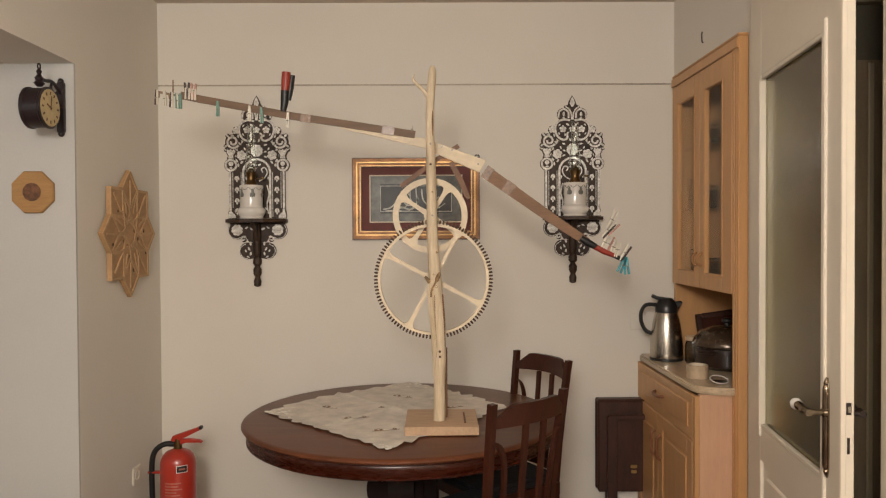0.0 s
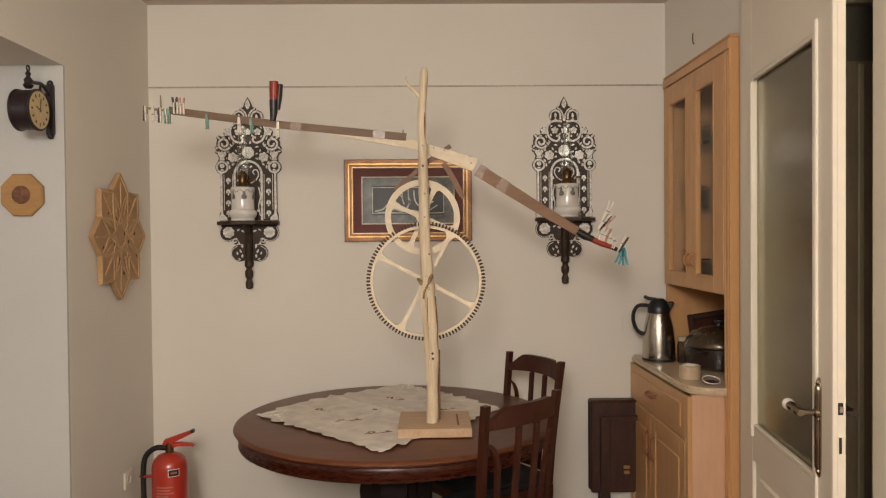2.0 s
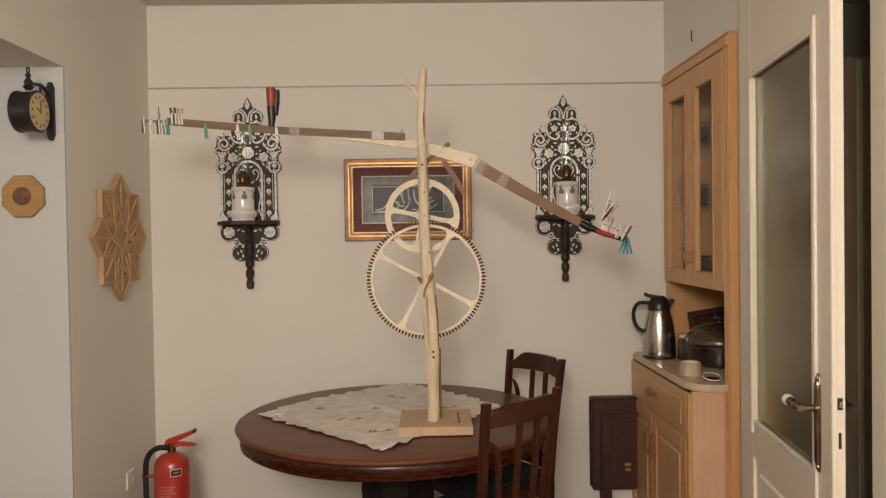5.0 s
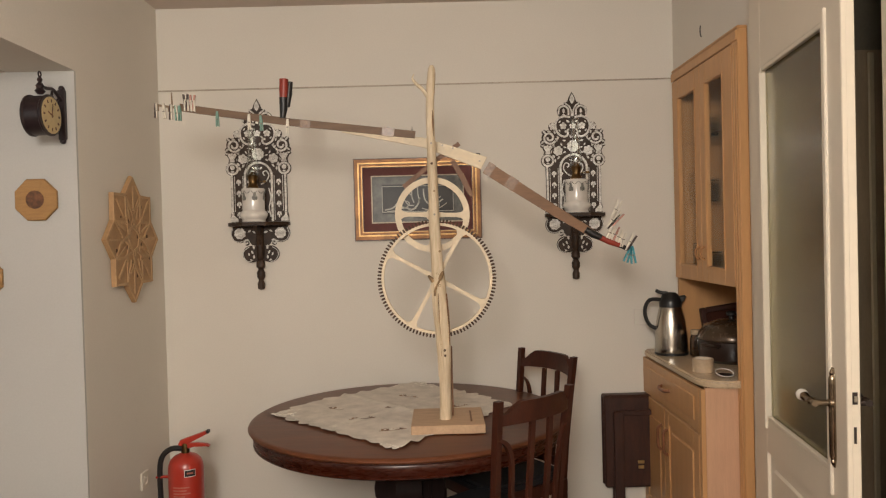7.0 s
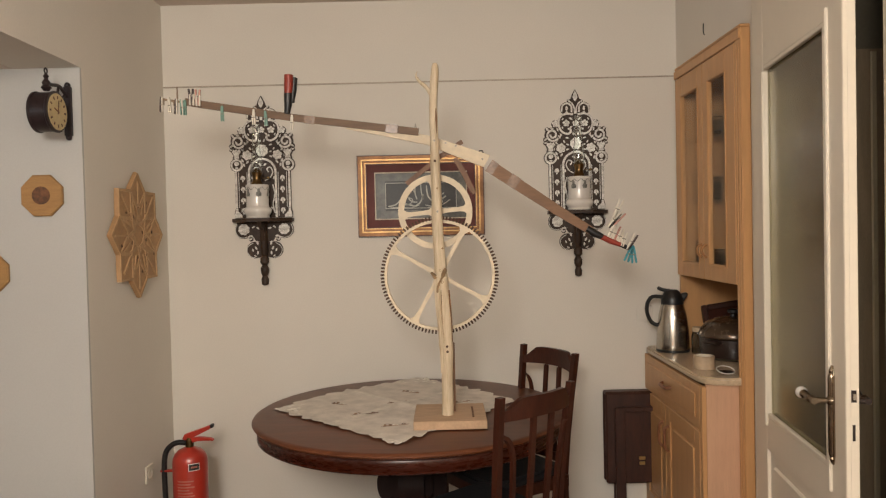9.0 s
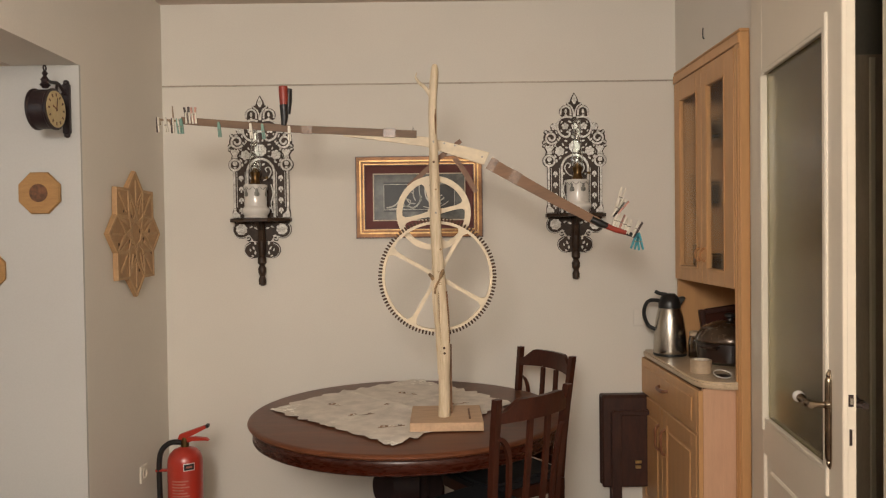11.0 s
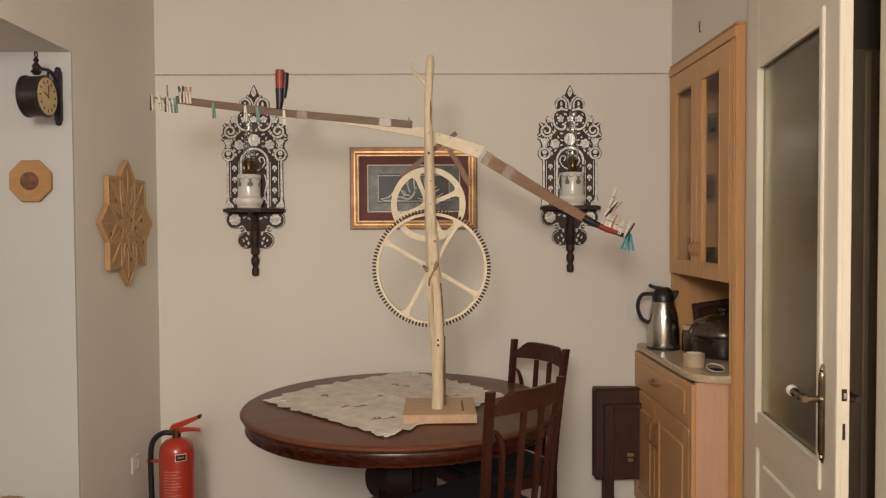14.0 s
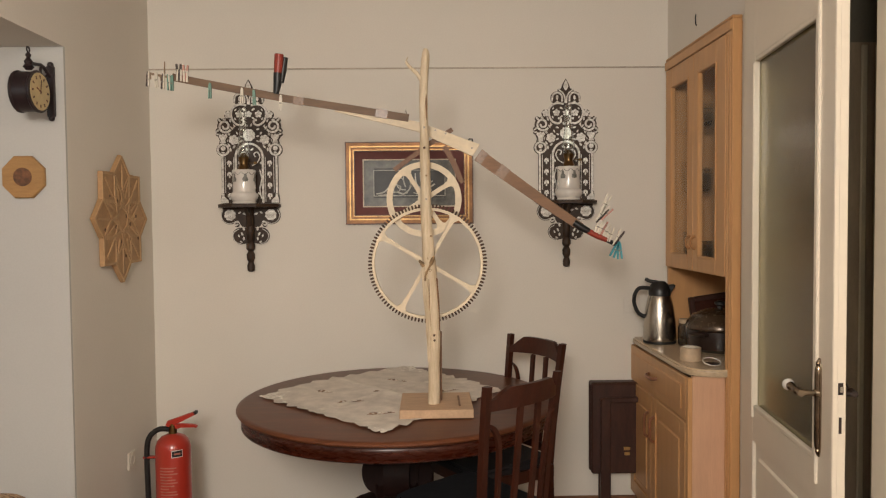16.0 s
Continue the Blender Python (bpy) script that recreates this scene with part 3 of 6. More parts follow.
def roll(m):
    t = thing("tape_roll", m, "flat beige roll of tape standing on the worktop", "tape roll")
    bm = B()
    lathe(bm, [(0.045, 0.0), (0.045, 0.055), (0.040, 0.057), (0.037, 0.055), (0.037, 0.004)], close=False)
    part("winding", bm, M_TAPEROLL, t)
    part("core", lathe(B(), [(0.0365, 0.002), (0.0365, 0.0575), (0.033, 0.0575), (0.033, 0.002)], close=False), M_CREAM, t, "pale card core")


def strainer(m):
    t = thing("lid_ring", m, "thin pale rim of a dish leaning on the worktop", "dish")
    bm = B()
    tube(bm, [(0.04 * math.cos(a * math.pi / 12), 0.028 * math.sin(a * math.pi / 12), 0.016 + 0.012 * math.sin(a * math.pi / 12)) for a in range(25)], 0.0025, n=6)
    part("rim", bm, M_PORC, t)
    part("dish", lathe(B(), [(0.012, 0.0), (0.022, 0.003), (0.034, 0.009)], close=False), M_POT, t, "dark hollow")


big = thermos(pose(1.234, 3.70, 0.877, 0, 0, -8))
big.scale = (1.13, 1.13, 1.16)
roll(pose(1.222, 3.225, 0.877))
strainer(pose(1.268, 3.10, 0.877, 0, 0, 20))


def casserole(m, r, h):
    t = thing("casserole", m, "dark brown glazed casserole with a domed lid, on the worktop", "pot")
    part("body", lathe(B(), [(r * 0.78, 0), (r * 0.95, h * 0.08), (r, h * 0.30), (r * 0.99, h * 0.50), (r * 1.03, h * 0.53)], n=36), M_POT, t)
    lid = part("lid", lathe(B(), [(r * 1.03, h * 0.535), (r * 1.04, h * 0.57), (r * 0.97, h * 0.70), (r * 0.80, h * 0.86), (r * 0.45, h * 0.97), (r * 0.12, h), (0.0, h)], n=36, close=False), M_POTLID, t, "brownish metal dome lid")
    part("lid_knob", lathe(B(), [(r * 0.08, h * 0.99), (r * 0.07, h * 1.05), (r * 0.16, h * 1.09), (r * 0.16, h * 1.15), (r * 0.08, h * 1.18)], n=14), M_BLACK, lid)
    for q in (-1, 1):
        bm = B()
        tube(bm, smoothline([(q * r * 0.96, -0.035, h * 0.44), (q * r * 1.22, -0.03, h * 0.46), (q * r * 1.22, 0.03, h * 0.46), (q * r * 0.96, 0.035, h * 0.44)], 4), 0.008, n=8)
        part("ear", bm, M_POT, t)


casserole(pose(1.445, 3.47, 0.8765, 0, 0, 35), 0.150, 0.195)


def tray(m):
    t = thing("serving_tray", m, "dark framed wooden tray leaning in the niche", "tray")
    for y0, y1 in ((-0.125, -0.098), (0.098, 0.125)):
        part("frame_side", bx(-0.013, 0.013, y0, y1, 0.0, 0.235, bevel=0.005), M_FOLD, t)
    for z0, z1 in ((0.0, 0.027), (0.208, 0.235)):
        part("frame_rail", bx(-0.012, 0.012, -0.098, 0.098, z0, z1, bevel=0.005), M_FOLD, t)
    part("panel", bx(-0.004, 0.004, -0.098, 0.098, 0.027, 0.208), M_CHAIR, t)


tray(pose(1.545, 3.735, 0.8785, -8, 0, 90))


def glass_jar(m):
    t = thing("glass_jar", m, "small smoky glass jar with a pale lid beside the casserole", "jar")
    part("body", lathe(B(), [(0.034, 0.0), (0.037, 0.004), (0.037, 0.085), (0.031, 0.100), (0.031, 0.108), (0.028, 0.108), (0.028, 0.098), (0.033, 0.083), (0.033, 0.006), (0.0, 0.005)], n=24, close=False), M_SMOKE, t)
    part("lid", lathe(B(), [(0.033, 0.107), (0.034, 0.110), (0.034, 0.124), (0.031, 0.128), (0.010, 0.129)], n=24), M_TAPEROLL, t, "pale lid")


glass_jar(pose(1.335, 3.61, 0.8765))


def tumbler(m, r, h, label):
    t = thing("drinking_glass", m, label, "glass", "glasses in the wall cabinet")
    part("bowl", lathe(B(), [(0.004, 0.003), (r * 0.66, 0.002), (r * 0.72, 0.006), (r * 0.96, h - 0.003), (r, h - 0.001), (r * 0.96, h), (r * 0.93, h - 0.003)], n=20, close=False), M_GLINT, t)
    return t


g = tumbler(pose(1.385, 3.47, 1.2715), 0.032, 0.11, "clear drinking glass on a cabinet shelf")
tall = tumbler(pose(1.375, 3.70, 1.2715), 0.028, 0.15, "tall clear drinking glass on a cabinet shelf")
for x, y, z in ((1.405, 3.555, 1.2715), (1.45, 3.63, 1.2715), (1.39, 3.49, 1.6175), (1.41, 3.58, 1.6175), (1.45, 3.66, 1.6175), (1.395, 3.48, 1.9175), (1.415, 3.57, 1.9175), (1.46, 3.65, 1.9175)):
    copy_thing(g, pose(x, y, z))
for x, y, z in ((1.36, 3.64, 1.2715), (1.37, 3.72, 1.6175)):
    copy_thing(tall, pose(x, y, z))
bm = bx(1.105, 1.19, YB - 0.005, YB - 0.001, 1.0, 1.085, bevel=0.0015)
t = tagged(link("wall_socket", bm, M_WALL), "flat cream cover plate on the back wall", "socket")
t = thing("light_switch", pose(LX + 0.001, 3.55, 0.37), "ivory wall socket low on the side wall", "socket")
part("plate", bx(0, 0.010, -0.04, 0.04, -0.04, 0.04, bevel=0.003), M_PLASTIC, t)
bm = B()
lathe(bm, [(0.024, 0.0), (0.026, 0.004), (0.020, 0.004), (0.019, -0.004)], n=20)
bmesh.ops.rotate(bm, verts=bm.verts, matrix=Matrix.Rotation(radians(90), 3, "Y"))
bmesh.ops.translate(bm, verts=bm.verts, vec=(0.009, 0, 0))
part("cup", bm, M_PLASTIC, t)
bm = B()
tube(bm, smoothline([(RX - 0.001, 3.47, 2.375), (RX - 0.007, 3.472, 2.38), (RX - 0.008, 3.473, 2.41), (RX - 0.006, 3.473, 2.425)], 4), 0.0025, n=6)
tagged(link("wall_hook", bm, M_BLACK), "small dark wire hook in the wall", "hook")


# ---- round table, cloth, chairs ----
def table():
    t = thing("round_table", pose(-0.046, 3.145, 0), "round mahogany pedestal table with a glossy top", "table")
    part("tabletop", lathe(B(), [(0.60, 0.730), (0.641, 0.7305), (0.650, 0.7335), (0.653, 0.739), (0.650, 0.745), (0.643, 0.749), (0.632, 0.750)], n=128), M_MAHOG, t)
    # moulding and apron: the top's wood, with their shade put into darker colours
    part("moulding", lathe(B(), [(0.60, 0.7235), (0.636, 0.724), (0.639, 0.7265), (0.637, 0.7298)], n=128), M_CHAIR, t)
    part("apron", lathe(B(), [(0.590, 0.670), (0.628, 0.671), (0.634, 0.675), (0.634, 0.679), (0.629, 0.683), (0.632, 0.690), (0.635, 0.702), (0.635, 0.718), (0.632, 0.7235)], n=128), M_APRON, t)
    part("column", lathe(B(), [(0.13, 0.10), (0.15, 0.13), (0.12, 0.18), (0.09, 0.24), (0.085, 0.30), (0.10, 0.36), (0.10, 0.42)], n=32), M_PED, t)
    part("block", bx(-0.088, 0.088, -0.088, 0.088, 0.40, 0.640, bevel=0.010, seg=2), M_PED, t)
    part("top_block", bx(-0.096, 0.096, -0.096, 0.096, 0.630, 0.671, bevel=0.008, seg=2), M_PED, t)
    for k in range(4):
        bm = B()
        pts = smoothline([(0.07, 0.20), (0.20, 0.24), (0.34, 0.15), (0.44, 0.045), (0.50, 0.03)], 5)
        ribbon(bm, [tuple(p) for p in pts], [0.10] * 6 + [0.08] * 8 + [0.055] * (len(pts) - 14), -0.035, 0.035)
        bmesh.ops.rotate(bm, verts=bm.verts, matrix=Matrix.Rotation(radians(45 + 90 * k), 3, "Z"))
        part("foot", bm, M_PED, t)
        bm = B()
        pts = smoothline([(0.085, 0.640), (0.100, 0.625), (0.106, 0.600), (0.122, 0.575), (0.134, 0.54), (0.136, 0.50), (0.146, 0.46), (0.140, 0.41), (0.115, 0.37), (0.085, 0.36)], 4)
        plate(bm, [tuple(p) for p in pts], -0.052, 0.052, bevel=0.004)
        bmesh.ops.rotate(bm, verts=bm.verts, matrix=Matrix.Rotation(radians(90 * k), 3, "Z"))
        part("scroll", bm, M_PED, t)


table()


def cloth():
    t = thing("tablecloth", pose(-0.10, 3.20, 0.7515), "beige lace tablecloth with scalloped edges, lying on the table", "tablecloth")
    tips = [Vector(p) for p in ((-0.540, -0.035), (0.025, -0.612), (0.52, 0.03), (0.09, 0.590))]
    N = 96
    bm = B()

    def at(u, v):
        p = tips[0] * (1 - u) * (1 - v) + tips[1] * u * (1 - v) + tips[2] * u * v + tips[3] * (1 - u) * v
        p = p + Vector((-0.70, 0.70)) * 0.055 * math.sin(math.pi * v) * (1 - u) ** 2
        fold = math.exp(-((u - 0.5) / 0.02) ** 2) * 0.007 + math.exp(-((v - 0.5) / 0.02) ** 2) * 0.007
        z = 0.0016 + fold + 0.007 * max(0, noise.noise(Vector((u * 6, v * 6, 0.3)))) + 0.0012 * max(0, noise.noise(Vector((u * 23, v * 23, 3.3))))
        return p, z
    grid = [[None] * (N + 1) for _ in range(N + 1)]
    for i in range(N + 1):
        for j in range(N + 1):
            u, v = i / N, j / N
            p, z = at(u, v)
            # uneven pointed scallops: the rim runs out to tips and back in, and curls a little
            e = min(u, 1 - u, v, 1 - v)
            along = u if min(v, 1 - v) < min(u, 1 - u) else v
            side = (0 if v < 0.5 else 2) if min(v, 1 - v) < min(u, 1 - u) else (1 if u < 0.5 else 3)
            k = max(0, 1 - e * 15)
            ph = along * 9.0 + 0.35 * noise.noise(Vector((along * 5, side * 3.7, 0.5)))
            saw = 1 - abs(2 * (ph % 1) - 1)
            dent = 0.45 + 0.55 * abs(noise.noise(Vector((math.floor(ph) * 1.7, side * 2.3, 1.5)))) * 2
            c = Vector((0.03, 0.0))
            p = c + (p - c) * (1 + k * (0.085 * (saw ** 0.7) * dent - 0.055))
            curl = k * (0.002 + 0.007 * max(0, noise.noise(Vector((along * 14, side * 5.1, 2.2)))))
            grid[i][j] = bm.verts.new((p.x, p.y, z + curl))
    for i in range(N):
        for j in range(N):
            bm.faces.new((grid[i][j], grid[i + 1][j], grid[i + 1][j + 1], grid[i][j + 1]))
    top = bm.faces[:]
    ext = bmesh.ops.extrude_face_region(bm, geom=top)
    bmesh.ops.translate(bm, verts=[q for q in ext["geom"] if isinstance(q, bmesh.types.BMVert)], vec=(0, 0, 0.0012))
    part("cloth", bm, M_CLOTH, t, smooth=60)
    # raised folds; the sheen along them is put into a paler colour
    for u0, v0, u1, v1 in ((0.5, 0.04, 0.5, 0.96), (0.04, 0.5, 0.96, 0.5)):
        bm = B()
        rows = []
        for k in range(41):
            u, v = u0 + (u1 - u0) * k / 40, v0 + (v1 - v0) * k / 40
            p, z = at(u, v)
            q, _ = at(u + (v1 - v0) * 0.034, v + (u1 - u0) * 0.034)
            w = (q - p) * (0.5 + 0.6 * abs(noise.noise(Vector((k * 0.21, u0 * 3, 1.0)))))
            rows.append([bm.verts.new(x) for x in ((p.x - w.x, p.y - w.y, z + 0.0005), (p.x, p.y, z + 0.0038), (p.x + w.x, p.y + w.y, z + 0.0005))])
        for a, b in zip(rows, rows[1:]):
            for j in range(3):
                bm.faces.new((a[j], a[(j + 1) % 3], b[(j + 1) % 3], b[j]))
        part("crease", bm, M_CREASE, t, "raised fold line, sheen put into its paler colour")
    # raised lace corner and sprays of stitched flowers
    for c in (0, 1, 3):
        bm = B()
        a = tips[c]
        for k in range(22):
            w = (Vector((0.05, 0)) - a).normalized()
            p = a + w * (0.022 + 0.0055 * k) + Vector((-w.y, w.x)) * (0.008 + 0.0048 * k) * random.uniform(-1, 1)
            r = random.uniform(0.004, 0.010)
            lathe(bm, [(r, 0.003), (r * 0.9, 0.0062), (r * 0.4, 0.0070)], n=8, cx=p.x, cy=p.y)
        tagged(part("lace_corner", bm, M_CLOTHE, t, "whiter lace corner"), kind="stuff")
    for u, v in ((0.22, 0.30), (0.5, 0.24), (0.76, 0.22), (0.30, 0.72), (0.45, 0.52), (0.72, 0.75)):
        p, z = at(u, v)
        lean = Vector((0.9, 0.25)) if u > 0.4 else Vector((0.8, -0.45))
        for k, r in enumerate((0.016, 0.011, 0.008)):
            c = p + lean * (0.034 * k - 0.03)
            bm = B()
            for q in range(6):
                a = q * math.pi / 3 + u * 9
                lathe(bm, [(r * 0.42, z + 0.001), (r * 0.40, z + 0.0024), (r * 0.16, z + 0.0028)], n=7, cx=c.x + r * 0.66 * math.cos(a), cy=c.y + r * 0.66 * math.sin(a))
            part("stitched_flower", bm, M_CLOTHE if k % 2 else M_STITCH, t, "" if k % 2 else "brown stitched flower")
            part("flower_eye", lathe(B(), [(r * 0.34, z + 0.0015), (r * 0.30, z + 0.0031), (r * 0.1, z + 0.0034)], n=8, cx=c.x, cy=c.y), M_STITCH if k % 2 else M_CLOTHE, t)
        bm = B()
        a, b = p - lean * 0.055 + Vector((0, -0.012)), p + lean * 0.060 + Vector((0, -0.010))
        tube(bm, [(a.x, a.y, z + 0.0016), (p.x, p.y - 0.018, z + 0.002), (b.x, b.y, z + 0.0016)], 0.0012, n=5)
        part("stitched_stem", bm, M_STITCH, t)


cloth()


def chair(m):
    """Front towards +y, rear posts at y 0."""
    t = thing("dining_chair", m, "dark-stained wooden dining chair with slatted back, by the round table", "chair", "chairs round the table")
    W = 0.36
    lean = lambda z: -0.055 * max(0, (z - 0.45) / 0.5) ** 1.3
    for s in (-1, 1):
        x = s * W / 2
        bm = B()
        zs = [0.0, 0.2, 0.42, 0.6, 0.75, 0.88, 0.952]
        ys = [-0.04, -0.015, 0.0, lean(0.6), lean(0.75), lean(0.88), lean(0.952)]
        rows = []
        for z, y in zip(zs, ys):
            xx = x * (0.80 + 0.20 * min(1, max(0, (z - 0.2) / 0.75)))
            rows.append([bm.verts.new(v) for v in ((xx - 0.0125, y - 0.012, z), (xx + 0.0125, y - 0.012, z), (xx + 0.0125, y + 0.012, z), (xx - 0.0125, y + 0.012, z))])
        for p, q in zip(rows, rows[1:]):
            for j in range(4):
                bm.faces.new((p[j], p[(j + 1) % 4], q[(j + 1) % 4], q[j]))
        bm.faces.new(rows[0])
        bm.faces.new(rows[-1])
        part("rear_leg", bm, M_CHAIR, t)
        bm = B()
        tube(bm, [(s * 0.19, 0.40, 0.0), (s * 0.19, 0.40, 0.2), (s * 0.19, 0.40, 0.43)], [0.014, 0.019, 0.021])
        part("front_leg", bm, M_CHAIR, t)
        part("side_apron", bx(s * 0.185 - 0.011, s * 0.185 + 0.011, 0.01, 0.39, 0.39, 0.44), M_CHAIR, t)
        # bowed brace between post and slat
        bm = B()
        pts = [(x * 0.94, 0.822), (x * 0.80, 0.805), (x * 0.69, 0.755), (x * 0.64, 0.66), (x * 0.60, 0.48)]
        pts = smoothline(pts, 5)
        rows = []
        for p in pts:
            y = lean(p.y) - 0.024 * min(1, 3 * (1 - abs(p.x) / (W / 2)))
            tw = 0.008
            rows.append([bm.verts.new(v) for v in ((p.x - tw, y - 0.007, p.y - tw * 0.4), (p.x + tw, y - 0.007, p.y + tw * 0.4), (p.x + tw, y + 0.007, p.y + tw * 0.4), (p.x - tw, y + 0.007, p.y - tw * 0.4))])
        for p, q in zip(rows, rows[1:]):
            for j in range(4):
                bm.faces.new((p[j], p[(j + 1) % 4], q[(j + 1) % 4], q[j]))
        part("bowed_slat", bm, M_CHAIR, t)
    for x in (-0.045, 0.045):
        bm = B()
        rows = []
        for k in range(9):
            z = 0.47 + 0.40 * k / 8
            y = lean(z) - 0.034 - 0.006 * math.sin(k / 8 * math.pi)
            rows.append([bm.verts.new(v) for v in ((x - 0.011, y - 0.006, z), (x + 0.011, y - 0.006, z), (x + 0.011, y + 0.006, z), (x - 0.011, y + 0.006, z))])
        for p, q in zip(rows, rows[1:]):
            for j in range(4):
                bm.faces.new((p[j], p[(j + 1) % 4], q[(j + 1) % 4], q[j]))
        part("slat", bm, M_CHAIR, t)
    # top rail: bowed backwards, its ends cut low
    bm = B()
    rows = []
    for k in range(17):
        u = -1 + k / 8
        x = u * (W / 2 - 0.010)
        top = 0.947 - 0.043 * min(1, max(0, (abs(u) - 0.60) / 0.30)) ** 1.2
        low = 0.868 + 0.006 * (1 - u * u)
        bow = -0.042 * (1 - u * u)
        rows.append([bm.verts.new(v) for v in ((x, lean(low) + bow - 0.011, low), (x, lean(top) + bow - 0.009, top), (x, lean(top) + bow + 0.009, top), (x, lean(low) + bow + 0.011, low))])
    for p, q in zip(rows, rows[1:]):
        for j in range(4):
            bm.faces.new((p[j], p[(j + 1) % 4], q[(j + 1) % 4], q[j]))
    bm.faces.new(rows[0])
    bm.faces.new(rows[-1])
    part("top_rail", bm, M_CHAIR, t)
    bm = B()
    rows = []
    for k in range(9):
        u = -1 + k / 4
        x, bow = u * (W / 2 - 0.030), -0.038 * (1 - u * u)
        rows.append([bm.verts.new(v) for v in ((x, bow - 0.010, 0.462), (x, bow - 0.010, 0.50), (x, bow + 0.010, 0.50), (x, bow + 0.010, 0.462))])
    for p, q in zip(rows, rows[1:]):
        for j in range(4):
            bm.faces.new((p[j], p[(j + 1) % 4], q[(j + 1) % 4], q[j]))
    part("lower_rail", bm, M_CHAIR, t)
    part("front_apron", bx(-0.175, 0.175, 0.39, 0.41, 0.39, 0.44), M_CHAIR, t)
    bm = B()
    pts = [(-0.18, 0.015), (0.18, 0.015), (0.21, 0.36), (0.195, 0.415), (0.12, 0.43), (-0.12, 0.43), (-0.195, 0.415), (-0.21, 0.36)]
    vs = [bm.verts.new((x, y, 0.44)) for x, y in pts]
    ext = bmesh.ops.extrude_face_region(bm, geom=[bm.faces.new(vs)])
    bmesh.ops.translate(bm, verts=[q for q in ext["geom"] if isinstance(q, bmesh.types.BMVert)], vec=(0, 0, 0.04))
    bmesh.ops.bevel(bm, geom=bm.edges[:], offset=0.012, segments=2, affect="EDGES")
    part("seat", bm, M_SEAT, t, "dark padded seat")
    return t


def seat_at(x, y, rz):
    """The pose that brings the middle of the tilted top rail to x, y."""
    return Matrix.Translation((x, y, 0)) @ Matrix.Rotation(radians(rz), 4, "Z") @ pose(0, 0.058, 0)


c1 = chair(seat_at(0.416, 2.53, 41.6))
c2 = copy_thing(c1, seat_at(0.576, 3.39, 122))
c2["label"] = "almost black wooden dining chair with slatted back, near the wall"


def folding_table():
    t = thing("folding_table", pose(0.915, 3.80, -0.004), "dark brown folded drop-leaf table leaning by the wall", "table")
    part("leaf", bx(0, 0.38, -0.006, 0.014, 0.19, 0.655, bevel=0.008), M_FOLD, t)
    part("leaf", bx(0.0, 0.38, 0.05, 0.07, 0.19, 0.655, bevel=0.006), M_FOLD, t)
    part("crossbar", bx(0.055, 0.36, -0.022, -0.006, 0.560, 0.585, bevel=0.003), M_FOLD, t)
    part("stile", bx(0.045, 0.095, -0.024, -0.004, 0.0, 0.58, bevel=0.003), M_FOLD, t)
    part("stile", bx(0.30, 0.35, -0.024, -0.004, 0.0, 0.58, bevel=0.003), M_FOLD, t)
    part("leg", bx(0.045, 0.085, 0.022, 0.045, 0.0, 0.60, bevel=0.003), M_FOLD, t)
    part("top_strip", bx(0.001, 0.379, 0.002, 0.068, 0.640, 0.660, bevel=0.006), M_FOLD, t)
    part("catch", bx(0.165, 0.198, -0.012, -0.005, 0.312, 0.329, bevel=0.002), M_CATCH, t, "small brass catch")
    part("catch", bx(0.167, 0.196, -0.012, -0.005, 0.286, 0.303, bevel=0.002), M_CATCH, t, "small brass catch")


folding_table()


